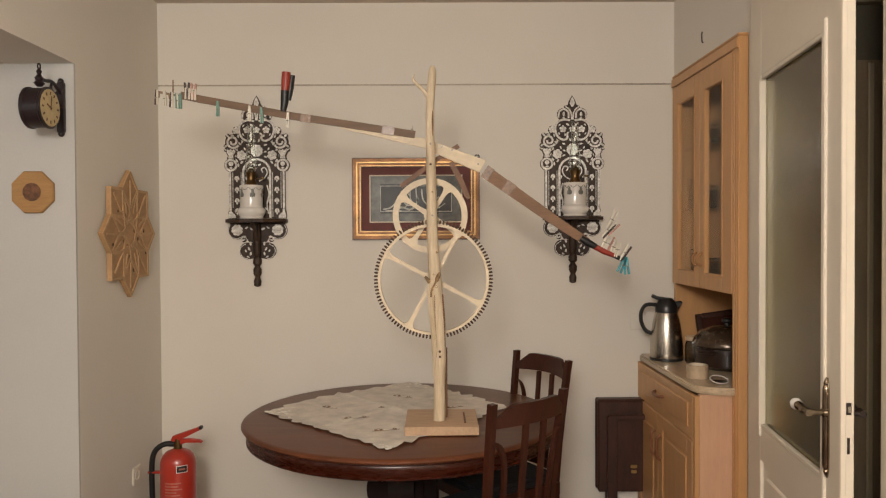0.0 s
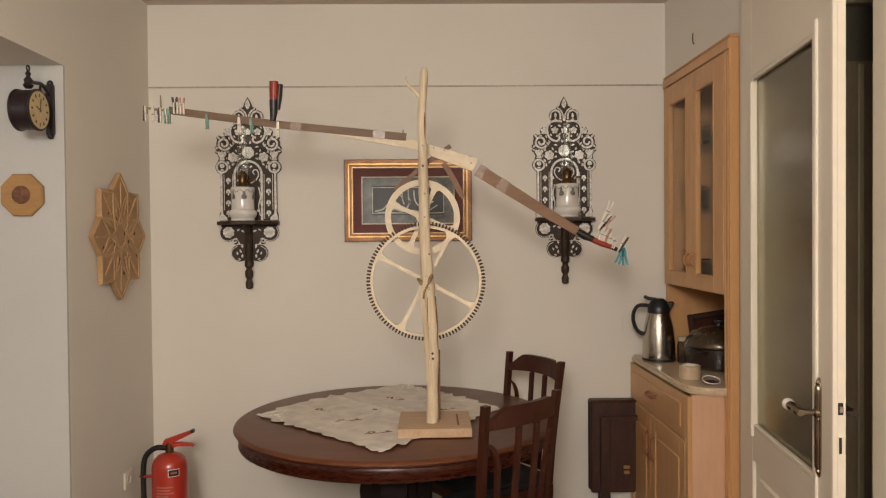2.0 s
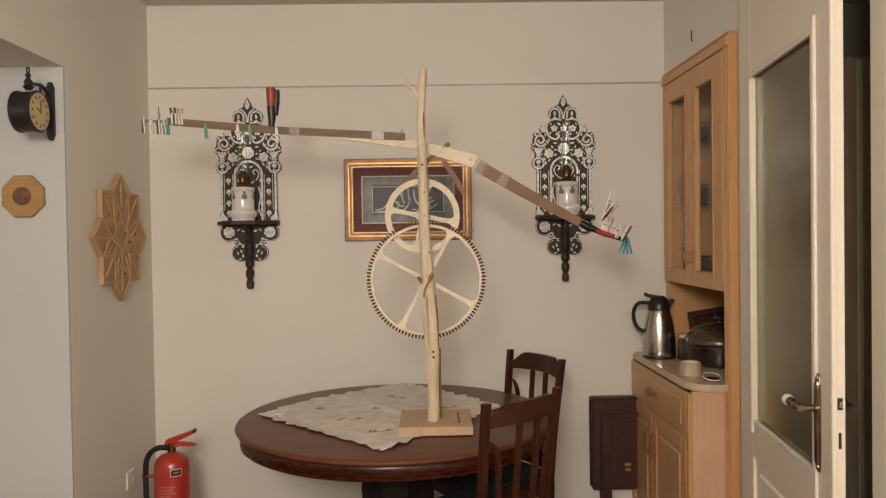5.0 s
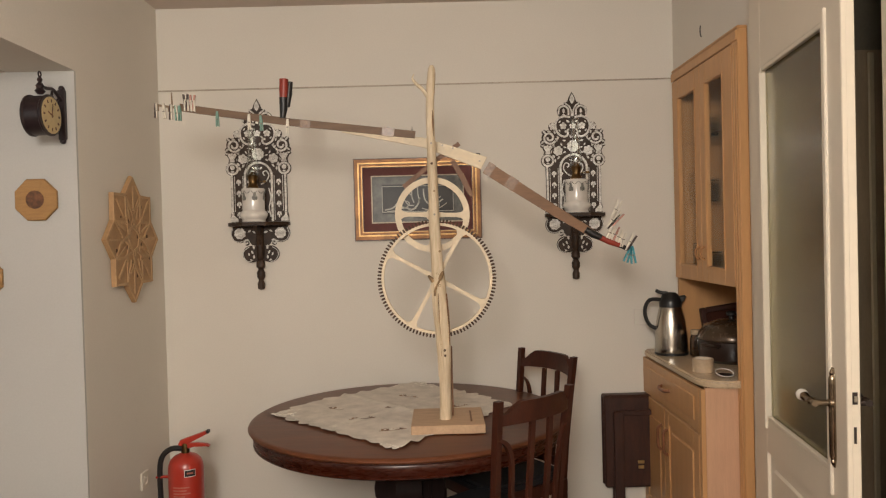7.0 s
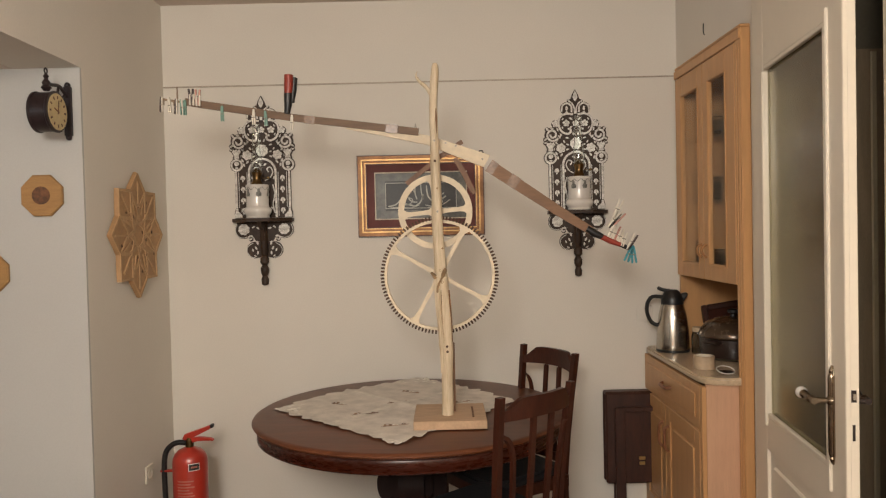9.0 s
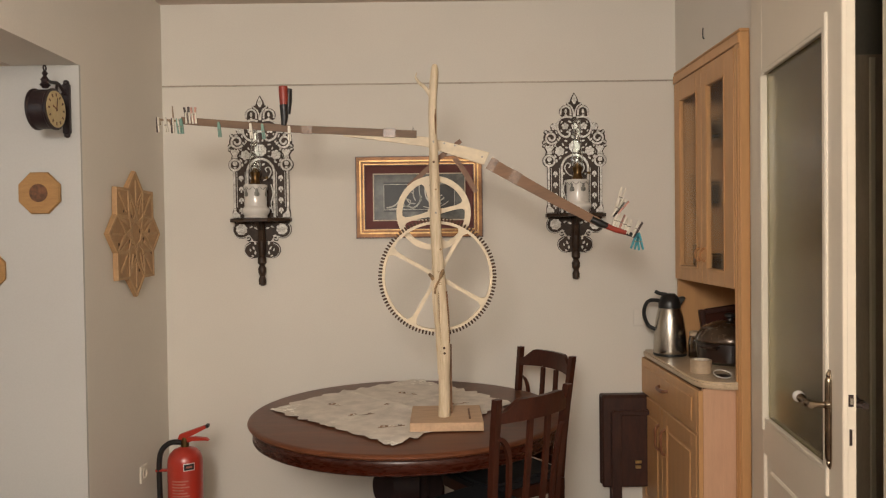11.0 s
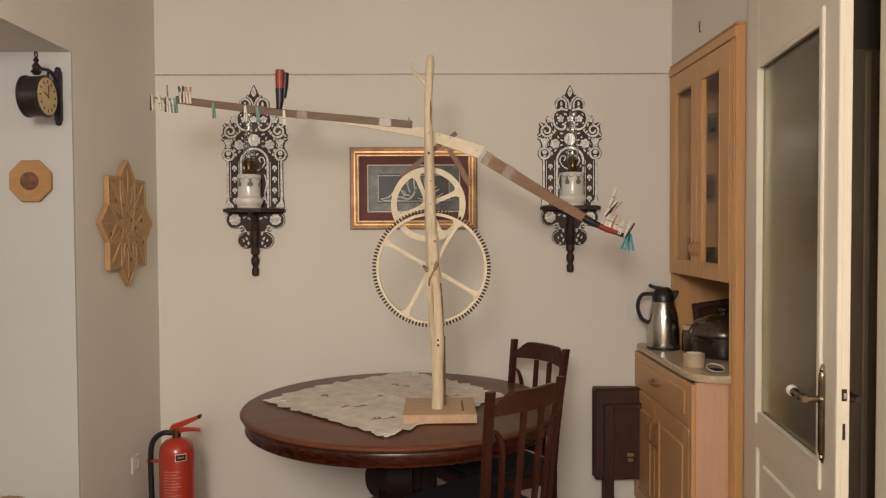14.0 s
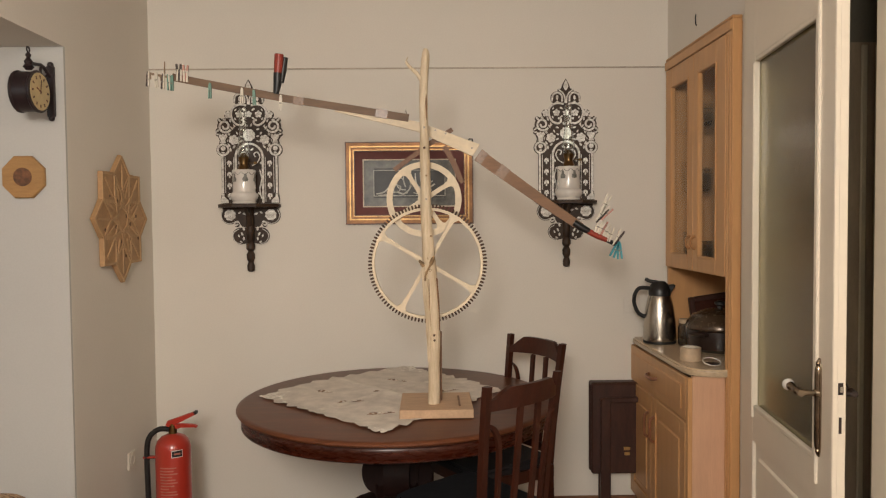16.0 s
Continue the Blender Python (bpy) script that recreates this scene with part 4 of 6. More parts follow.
def extinguisher():
    t = thing("fire_extinguisher", pose(-1.088, 3.44, 0), "red fire extinguisher with a black hose, standing on the floor", "fire extinguisher")
    part("cylinder", lathe(B(), [(0.070, 0.0), (0.077, 0.008), (0.0785, 0.03), (0.0785, 0.455), (0.076, 0.475), (0.068, 0.496), (0.052, 0.513), (0.030, 0.522), (0.019, 0.527)], n=40), M_EXT, t)
    v = part("valve", lathe(B(), [(0.019, 0.52), (0.019, 0.55), (0.016, 0.57), (0.010, 0.575)], n=16), M_BRASS, t, "metal valve")
    bm = B()
    plate(bm, [(-0.03, 0.565), (-0.02, 0.585), (0.03, 0.602), (0.105, 0.628), (0.112, 0.622), (0.105, 0.612), (0.035, 0.578), (-0.015, 0.555)], -0.014, 0.014, bevel=0.003)
    part("upper_lever", bm, M_EXT, v, "red squeeze lever")
    bm = B()
    plate(bm, [(-0.025, 0.545), (-0.02, 0.566), (0.05, 0.572), (0.10, 0.566), (0.114, 0.556), (0.108, 0.551), (0.09, 0.558), (0.04, 0.557), (0.015, 0.545)], -0.012, 0.012, bevel=0.003)
    part("lower_lever", bm, M_EXT, v, "red carrying handle")
    part("lever_tip", bx(0.098, 0.113, -0.0145, 0.0145, 0.613, 0.629, bevel=0.003), M_BLACK, v)
    bm = B()
    tube(bm, smoothline([(-0.012, -0.01, 0.548), (-0.06, -0.012, 0.548), (-0.10, -0.016, 0.515), (-0.113, -0.018, 0.45), (-0.112, -0.018, 0.30), (-0.108, -0.018, 0.12)], 6), 0.0125, n=12)
    h = part("hose", bm, M_BLACK, t, "black rubber hose")
    part("hose_clip", bx(-0.13, -0.06, -0.03, -0.006, 0.418, 0.428, bevel=0.003), M_EXT, h)

    def wrap(name, m, a0, a1, z0, z1, r=0.0792, label=""):
        bm = B()
        k = 10
        rows = []
        for i in range(k + 1):
            a = radians(-90 + a0 + (a1 - a0) * i / k)
            rows.append([bm.verts.new((q * math.cos(a), q * math.sin(a), z)) for q, z in ((r, z0), (r + 0.0006, z0), (r + 0.0006, z1), (r, z1))])
        for p, q in zip(rows, rows[1:]):
            for j in range(4):
                bm.faces.new((p[j], p[(j + 1) % 4], q[(j + 1) % 4], q[j]))
        return part(name, bm, m, t, label)
    wrap("badge", M_WHITE, 13, 49, 0.434, 0.467, label="small dark badge with a pale edge")
    wrap("badge_field", M_BLACK, 15, 47, 0.437, 0.464, 0.0797)
    wrap("badge_mark", M_LABEL, 21, 41, 0.447, 0.455, 0.0802)
    for k in range(12):
        z = 0.385 - 0.0135 * k
        w = (36, 30, 38, 26, 34, 38, 31, 20, 36, 38, 28, 37)[k]
        wrap("label_line", M_LABEL, -26, -26 + w * 1.5, z, z + 0.006)
    wrap("label_block", M_WHITE, -24, 4, 0.17, 0.20)
    wrap("label_block", M_WHITE, 8, 30, 0.17, 0.20)


extinguisher()


# ---- on the walls ----
def picture():
    cx, cz, w, h = -0.004, 1.685, 0.658, 0.424
    t = thing("framed_picture", pose(cx, YB, cz), "gilt-framed dark calligraphy picture with a wine-red mount", "picture")

    def frame_ring(name, m, a, b, y0, y1, label="", parent=t, bevel=0.003):
        """Four bars between the insets a and b."""
        x0, x1, z0, z1 = w / 2 - a, w / 2 - b, h / 2 - a, h / 2 - b
        bm = B()
        for s in (-1, 1):
            plate(bm, [(-x0, s * z0), (x0, s * z0), (x1, s * z1), (-x1, s * z1)], y0, y1)
            plate(bm, [(s * x0, -z0), (s * x0, z0), (s * x1, z1), (s * x1, -z1)], y0, y1)
        return part(name, bm, m, parent, label)
    f = frame_ring("outer_frame", M_FRAMEO, 0, 0.006, -0.016, -0.001, "dark outer edge")
    frame_ring("outer_cove", M_GOLDD, 0.006, 0.022, -0.021, -0.001, "brown gilt hollow", f)
    frame_ring("gilt_bead", M_GOLD, 0.022, 0.030, -0.030, -0.001, "bright gilt bead", f)
    frame_ring("groove", M_FRAMEO, 0.030, 0.033, -0.019, -0.001, "", f)
    frame_ring("inner_cove", M_GOLDD, 0.033, 0.041, -0.023, -0.001, "", f)
    frame_ring("inner_bead", M_GOLD, 0.041, 0.045, -0.025, -0.001, "", f)
    frame_ring("slip", M_FRAMEO, 0.045, 0.049, -0.018, -0.001, "", f)
    part("mount", bx(-w / 2 + 0.045, w / 2 - 0.045, -0.010, -0.002, -h / 2 + 0.045, h / 2 - 0.045), M_MAT, t, "wine-red mount")
    part("print", bx(-w / 2 + 0.092, w / 2 - 0.092, -0.0130, -0.0105, -h / 2 + 0.092, h / 2 - 0.092), M_PRINT, t, "dark grey-green print")
    frame_ring("print_border", M_CREAM, 0.089, 0.095, -0.0155, -0.0105, "thin cream line")
    part("print_field", bx(-w / 2 + 0.146, w / 2 - 0.146, -0.0155, -0.0133, -h / 2 + 0.136, h / 2 - 0.136), M_PRINTD, t, "almost black field")
    frame_ring("field_border", M_STROKE, 0.1445, 0.148, -0.0170, -0.0135)
    for pts, wd in (([(-0.17, -0.055), (-0.13, -0.045), (-0.10, -0.015), (-0.075, 0.01)], 0.007), ([(-0.11, -0.055), (-0.07, -0.045), (-0.03, -0.055), (0.0, -0.03), (0.01, 0.005)], 0.008),
                    ([(-0.075, 0.04), (-0.07, 0.0), (-0.05, -0.03), (-0.02, -0.035)], 0.006), ([(-0.03, 0.055), (-0.03, 0.01), (-0.02, -0.02)], 0.006), ([(0.0, 0.06), (0.002, 0.02), (0.01, -0.02)], 0.006),
                    ([(0.03, 0.05), (0.035, 0.0), (0.06, -0.03), (0.10, -0.025), (0.13, -0.005)], 0.007), ([(0.075, 0.02), (0.09, -0.005), (0.12, 0.01)], 0.005), ([(-0.16, -0.062), (-0.10, -0.060), (-0.05, -0.064), (-0.01, -0.050)], 0.004), ([(-0.095, -0.02), (-0.080, -0.040), (-0.055, -0.042), (-0.045, -0.02), (-0.065, -0.01)], 0.005), ([(0.055, 0.055), (0.058, 0.01), (0.066, -0.02)], 0.005), ([(0.10, 0.05), (0.104, 0.0), (0.112, -0.04)], 0.005), ([(0.02, -0.05), (0.06, -0.058), (0.11, -0.050), (0.15, -0.025)], 0.005), ([(-0.06, 0.012), (-0.045, 0.028), (-0.03, 0.012)], 0.005)):
        bm = B()
        ribbon(bm, [tuple(p) for p in smoothline(pts, 5)], wd, -0.0168, -0.0150)
        part("brush_stroke", bm, M_STROKE, t)
    bm = B()
    tube(bm, [(0.30, -0.01, h / 2 - 0.002), (0.31, -0.012, h / 2 + 0.012), (0.325, -0.012, h / 2 + 0.012), (0.328, -0.01, h / 2 - 0.004)], 0.003, n=6)
    part("hanger", bm, M_BLACK, t)


picture()


def scroll(cx, cz, r, turns=1.4, a0=0, s=1, n=26):
    """Points of a spiral."""
    return [(cx + s * r * (1 - 0.72 * i / n) * math.cos(radians(a0 + 360 * turns * i / n)), cz + r * (1 - 0.72 * i / n) * math.sin(radians(a0 + 360 * turns * i / n))) for i in range(n + 1)]


def sconce(m, label):
    """Fretwork wall shelf: x across, z 0 on the shelf, back at y 0, room towards -y."""
    t = thing("wall_sconce", m, label, "wall shelf", "fretwork wall shelves")
    back, y0, y1 = B(), -0.012, -0.001
    step = itertools.count()

    def dark(pts, dy=0.0):
        """A piece of the panel and its mirror image."""
        for q in (-1, 1):
            plate(back, [(q * x, z) for x, z in pts], y0 - dy - 0.00007 * (next(step) % 12), y1)

    def knob(x, z, r, n=18, sx=1.0):
        for q in (-1, 1) if x else (1,):
            disc(back, q * x, z, r, y0 - 0.00007 * (next(step) % 12), y1, n, sx)
    # columns, spandrels and the field above the arch
    dark(((0.068, 0.004), (0.152, 0.004), (0.153, 0.030), (0.147, 0.056), (0.147, 0.252), (0.118, 0.262), (0.118, 0.31), (0.100, 0.315), (0.068, 0.250)))
    arch = [(0.067 * math.cos(radians(a)), 0.243 + 0.067 * math.sin(radians(a))) for a in range(0, 91, 15)]
    dark(arch + [(0.0, 0.405), (0.070, 0.405), (0.095, 0.375), (0.108, 0.345), (0.116, 0.300), (0.112, 0.243)])
    dark(((0.0, 0.40), (0.062, 0.40), (0.092, 0.425), (0.096, 0.470), (0.082, 0.505), (0.040, 0.520), (0.0, 0.520)), 0.0006)
    dark(((0.112, 0.314), (0.157, 0.314), (0.152, 0.332), (0.162, 0.352), (0.152, 0.371), (0.112, 0.371), (0.104, 0.350), (0.118, 0.332)))
    dark(((0.0, 0.510), (0.022, 0.512), (0.016, 0.560), (0.042, 0.575), (0.042, 0.590), (0.024, 0.594), (0.016, 0.618), (0.0, 0.646)), 0.0003)
    knob(0.135, 0.283, 0.036, 22)
    knob(0.124, 0.405, 0.041, 24)
    knob(0.160, 0.382, 0.013, 10)
    knob(0.164, 0.362, 0.009, 8)
    knob(0.152, 0.436, 0.012, 10)
    knob(0.106, 0.463, 0.022, 14)
    knob(0.046, 0.545, 0.034, 20)
    # ears below the shelf and the lower lobes
    knob(0.108, -0.058, 0.047, 24)
    dark(((0.0, -0.018), (0.145, -0.018), (0.140, -0.05), (0.070, -0.078), (0.045, -0.118), (0.0, -0.125)))
    knob(0.052, -0.165, 0.044, 22)
    dark(((0.0, -0.12), (0.040, -0.124), (0.092, -0.160), (0.055, -0.210), (0.0, -0.20)), 0.0004)
    knob(0.072, -0.108, 0.012, 10)
    fret = part("fretwork_panel", back, M_EBONY, t, "dark carved fretwork panel")
    bm = plate(B(), [(0.075, 0.004), (0.075, 0.245)] + [(0.075 * math.cos(radians(a)), 0.245 + 0.075 * math.sin(radians(a))) for a in range(15, 180, 15)] + [(-0.075, 0.245), (-0.075, 0.004)], -0.005, -0.0015)
    part("arch_back", bm, M_EBONY, t, "dark board behind the arch")

    def inlay(bm, name="inlay"):
        part(name, bm, M_PEARL, fret, "mother-of-pearl inlay")

    def top():
        return -0.0165 - 0.00012 * (next(step) % 16)

    def line(name, pts, w, k=6, both=True, y=None):
        """An inlaid line through points, and its mirror image."""
        for q in (-1, 1) if both else (1,):
            p = [(q * v.x, v.y) for v in smoothline(pts, k)]
            yy = y or top()
            inlay(ribbon(B(), p, w, yy, yy + 0.005), name)

    def field(name, pts, both=True):
        for q in (-1, 1) if both else (1,):
            yy = top()
            inlay(plate(B(), [(q * x, z) for x, z in pts], yy, yy + 0.005, bevel=0.0008), name)

    def dots(name, spots, y=None):
        """Small leaves: x, z, half-length, lean."""
        for q in (-1, 1):
            for x, z, r, a in spots:
                yy, c, d = y or top(), math.cos(radians(a)), math.sin(radians(a))
                inlay(plate(B(), [(q * (x + r * u * c - r * v * d), z + r * u * d + r * v * c) for u, v in ((-1, 0), (-0.4, 0.45), (0.4, 0.42), (1, 0), (0.4, -0.42), (-0.4, -0.45))], yy, yy + 0.004), name)

    def flower(x, z, r, k=6):
        for q in (-1, 1) if x else (1,):
            bm, yy = B(), top()
            for i in range(k):
                a = 2 * math.pi * i / k + 0.3
                disc(bm, q * x + r * 0.62 * math.cos(a), z + r * 0.62 * math.sin(a), r * 0.40, yy - 0.0002 * (i % 3), yy + 0.005, 9)
            disc(bm, q * x, z, r * 0.24, yy - 0.0010, yy + 0.004, 8)
            inlay(bm, "flower")
    # finial with its buds and two loops
    field("finial", ((0.0, 0.640), (0.009, 0.620), (0.014, 0.604), (0.006, 0.588), (0.0, 0.582), (-0.006, 0.588), (-0.014, 0.604), (-0.009, 0.620)), False)
    line("stem", [(0.003, 0.516), (0.006, 0.548), (0.018, 0.572), (0.034, 0.583)], 0.0075)
    line("loop", [(0.020, 0.524), (0.022, 0.556), (0.044, 0.572), (0.069, 0.558), (0.074, 0.526)], 0.0095)
    dots("bud", ((0.046, 0.545, 0.014, 90), (0.036, 0.587, 0.008, 40), (0.046, 0.525, 0.008, 0)))
    # heart of two C scrolls with three flowers in it
    line("scroll", [(0.012, 0.512), (0.050, 0.516), (0.082, 0.498), (0.091, 0.462), (0.076, 0.425), (0.048, 0.409), (0.028, 0.417), (0.028, 0.434), (0.042, 0.436)], 0.0105)
    flower(0.050, 0.466, 0.019, 5)
    flower(0.0, 0.466, 0.017, 5)
    dots("leaf", ((0.024, 0.490, 0.011, 30), (0.068, 0.488, 0.008, -50), (0.024, 0.445, 0.010, -35), (0.070, 0.442, 0.008, 60), (0.012, 0.410, 0.010, 70), (0.088, 0.395, 0.011, 50), (0.046, 0.388, 0.010, 15), (0.062, 0.368, 0.009, 65), (0.044, 0.352, 0.009, 20)))
    # side scrolls
    flower(0.106, 0.464, 0.020, 5)
    for q in (-1, 1):
        yy = top()
        inlay(ribbon(B(), scroll(q * 0.124, 0.405, 0.035, 1.45, 210, q), 0.0105, yy, yy + 0.005), "scroll")
    dots("leaf", ((0.160, 0.382, 0.012, -40), (0.163, 0.363, 0.009, 20), (0.152, 0.436, 0.012, 50), (0.126, 0.438, 0.010, 10), (0.096, 0.432, 0.009, 70)))
    # flowers over the arch
    flower(0.080, 0.334, 0.026, 6)
    flower(0.0, 0.358, 0.032, 8)
    dots("leaf", ((0.104, 0.306, 0.011, 60), (0.078, 0.298, 0.011, -50), (0.046, 0.326, 0.010, -25), (0.096, 0.283, 0.010, 85), (0.104, 0.362, 0.009, 30)))
    # capitals, round bosses, columns, bases
    field("capital", ((0.120, 0.318), (0.150, 0.318), (0.145, 0.333), (0.157, 0.352), (0.150, 0.367), (0.143, 0.357), (0.135, 0.368), (0.127, 0.357), (0.118, 0.367), (0.111, 0.352), (0.125, 0.333)))
    for q in (-1, 1):
        yy = top()
        bm = ring(B(), q * 0.135, 0.283, 0.0225, 0.033, yy, yy + 0.005, 22)
        disc(bm, q * 0.135, 0.290, 0.0125, yy - 0.0005, yy + 0.004, 10)
        inlay(bm, "boss")
    dots("leaf", ((0.135, 0.268, 0.010, 0),))
    field("column", ((0.134, 0.056), (0.1455, 0.056), (0.1450, 0.250), (0.1345, 0.250)))
    field("column_base", ((0.112, 0.006), (0.151, 0.006), (0.151, 0.026), (0.144, 0.040), (0.147, 0.054), (0.132, 0.054), (0.134, 0.040), (0.112, 0.020)))
    line("edge_line", [(0.126, 0.060), (0.1255, 0.15), (0.126, 0.245)], 0.003, 3)
    line("edge_line", [(0.082, 0.012), (0.0815, 0.12), (0.082, 0.245)], 0.003, 3)
    for z in (0.210, 0.152, 0.094, 0.040):
        dots("tulip", ((0.098, z + 0.006, 0.0125, 70), (0.110, z + 0.006, 0.0125, 110), (0.104, z - 0.008, 0.009, 90)))
    # board behind the arch
    for pts in ([(0.010, 0.20), (0.036, 0.215), (0.052, 0.245), (0.040, 0.270), (0.022, 0.262), (0.030, 0.245)], [(0.058, 0.03), (0.050, 0.08), (0.060, 0.13), (0.050, 0.18)]):
        line("vine", pts, 0.006, 5, True, -0.0085)
    dots("leaf", ((0.012, 0.285, 0.010, 40), (0.058, 0.215, 0.009, 80), (0.062, 0.10, 0.009, 60), (0.046, 0.055, 0.009, -50)), -0.0090)
    # ears and lobes: flowers, curls, leaves, thin edging
    flower(0.106, -0.056, 0.030, 8)
    line("edge_line", [(0.142, -0.030), (0.152, -0.060), (0.138, -0.090), (0.110, -0.101), (0.086, -0.094)], 0.0035)
    line("curl", [(0.064, -0.104), (0.078, -0.110), (0.083, -0.098), (0.072, -0.090), (0.060, -0.094)], 0.008)
    line("edge_line", [(0.060, -0.128), (0.086, -0.146), (0.092, -0.172), (0.074, -0.200), (0.050, -0.205)], 0.0035)
    dots("leaf", ((0.036, -0.128, 0.012, 80), (0.044, -0.155, 0.011, 60), (0.036, -0.180, 0.011, 95), (0.062, -0.165, 0.009, 70), (0.050, -0.196, 0.009, 30), (0.030, -0.050, 0.012, 20), (0.056, -0.044, 0.010, -30)))
    # arch moulding
    bm = B()
    ribbon(bm, [(0.070, 0.006)] + [(0.070 * math.cos(radians(a)), 0.243 + 0.070 * math.sin(radians(a))) for a in range(0, 181, 12)] + [(-0.070, 0.006)], 0.011, y0 - 0.010, y0)
    part("arch", bm, M_PEARL, t, "pale inlaid arch moulding")
    # shelf
    bm = B()
    pts = [(-0.157, -0.001), (-0.157, -0.05), (-0.12, -0.10), (-0.06, -0.145), (0.06, -0.145), (0.12, -0.10), (0.157, -0.05), (0.157, -0.001)]
    vs = [bm.verts.new((x, y, -0.017)) for x, y in pts]
    ext = bmesh.ops.extrude_face_region(bm, geom=[bm.faces.new(vs)])
    bmesh.ops.translate(bm, verts=[q for q in ext["geom"] if isinstance(q, bmesh.types.BMVert)], vec=(0, 0, 0.017))
    part("shelf", bm, M_EBONY, t)
    # bracket fin and turned drop
    bm = B()
    a = [(-0.012, -0.018), (-0.13, -0.018), (-0.11, -0.04), (-0.06, -0.06), (-0.045, -0.11), (-0.03, -0.15), (-0.012, -0.19)]
    for x0, x1 in ((-0.010, 0.010),):
        p = [bm.verts.new((x0, y, z)) for y, z in a]
        q = [bm.verts.new((x1, y, z)) for y, z in a]
        bm.faces.new(p)
        bm.faces.new(q[::-1])
        for i in range(len(a)):
            bm.faces.new((p[i], q[i], q[(i + 1) % len(a)], p[(i + 1) % len(a)]))
    part("bracket", bm, M_EBONY, t)
    prof = [(0.008, -0.352), (0.018, -0.346), (0.020, -0.320), (0.013, -0.302), (0.021, -0.285), (0.022, -0.262), (0.013, -0.245), (0.023, -0.232), (0.023, -0.21), (0.015, -0.195), (0.021, -0.18), (0.021, -0.03), (0.014, -0.018)]
    part("turned_drop", lathe(B(), prof, n=14, cy=-0.0225), M_EBONY, t, "dark turned wooden drop")
    return t


def oil_lamp(m):
    t = thing("oil_lamp", m, "white porcelain oil lamp with brass burner and glass chimney", "oil lamp", "oil lamps on the wall shelves")
    base = part("font", lathe(B(), [(0.056, 0.0), (0.060, 0.004), (0.058, 0.012), (0.068, 0.028), (0.070, 0.042), (0.065, 0.052), (0.058, 0.058), (0.0565, 0.064), (0.0560, 0.10), (0.0572, 0.148), (0.060, 0.164), (0.057, 0.170), (0.03, 0.172)], n=32), M_PORC, t, "white porcelain body")
    for k in range(6):
        bm = B()
        a = radians(-90 + 60 * k + 20)
        for u, z, r in ((-0.14, 0.120, 0.009), (0.14, 0.120, 0.009), (0.0, 0.136, 0.011), (0.0, 0.116, 0.007)):
            lathe(bm, [(r, 0.0), (r * 0.8, 0.0012)], n=8)
            sel = bm.verts[-16:]
            bmesh.ops.transform(bm, verts=sel, matrix=Matrix.Translation((0.0572 * math.cos(a + u), 0.0572 * math.sin(a + u), z)) @ Matrix.Rotation(a + u, 4, "Z") @ Matrix.Rotation(radians(90), 4, "Y") @ Matrix.Diagonal((1.3, 0.7, 1, 1)))
        part("motif", bm, M_LEAF, base, "grey painted leaf motif")
    for k in range(10):
        a = radians(36 * k)
        bm = B()
        tube(bm, [(0.0585 * math.cos(a + d), 0.0585 * math.sin(a + d), 0.156 - 0.016 * math.cos(d * 5.0) + 0.004) for d in (-0.28, -0.2, -0.1, 0, 0.1, 0.2, 0.28)], 0.0016, n=5)
        part("swag", bm, M_LEAF, base, "grey painted swag")
    part("burner", lathe(B(), [(0.028, 0.170), (0.030, 0.178), (0.024, 0.190), (0.021, 0.205), (0.026, 0.222), (0.028, 0.232), (0.018, 0.244), (0.008, 0.256)], n=20), M_BRASS, t, "brass burner")
    ch = part("chimney", lathe(B(), [(0.024, 0.220), (0.027, 0.245), (0.030, 0.275), (0.027, 0.31), (0.021, 0.345), (0.019, 0.40), (0.019, 0.48), (0.0175, 0.48), (0.0175, 0.40), (0.0195, 0.345), (0.0255, 0.31), (0.0285, 0.275), (0.0255, 0.245), (0.0225, 0.220)], n=24, close=False), M_CLEAR, t, "clear glass chimney")
    ch.visible_shadow = False
    bm = B()
    tube(bm, [(0.026, 0, 0.205), (0.055, 0, 0.205)], 0.002, n=6)
    lathe(bm, [(0.008, 0.199), (0.009, 0.205), (0.008, 0.211)], n=12, cx=0.058)
    part("wick_knob", bm, M_BRASS, t)
    return t


FIT = Matrix.Diagonal((0.985, 1, 0.985, 1))
s1 = sconce(pose(-0.822, YB, 1.583) @ FIT, "dark fretwork wall shelf inlaid with mother-of-pearl, bearing an oil lamp")
s2 = copy_thing(s1, pose(0.804, YB, 1.588) @ FIT)
o1 = oil_lamp(pose(-0.836, YB - 0.078, 1.5835))
o2 = copy_thing(o1, pose(0.806, YB - 0.078, 1.5885))


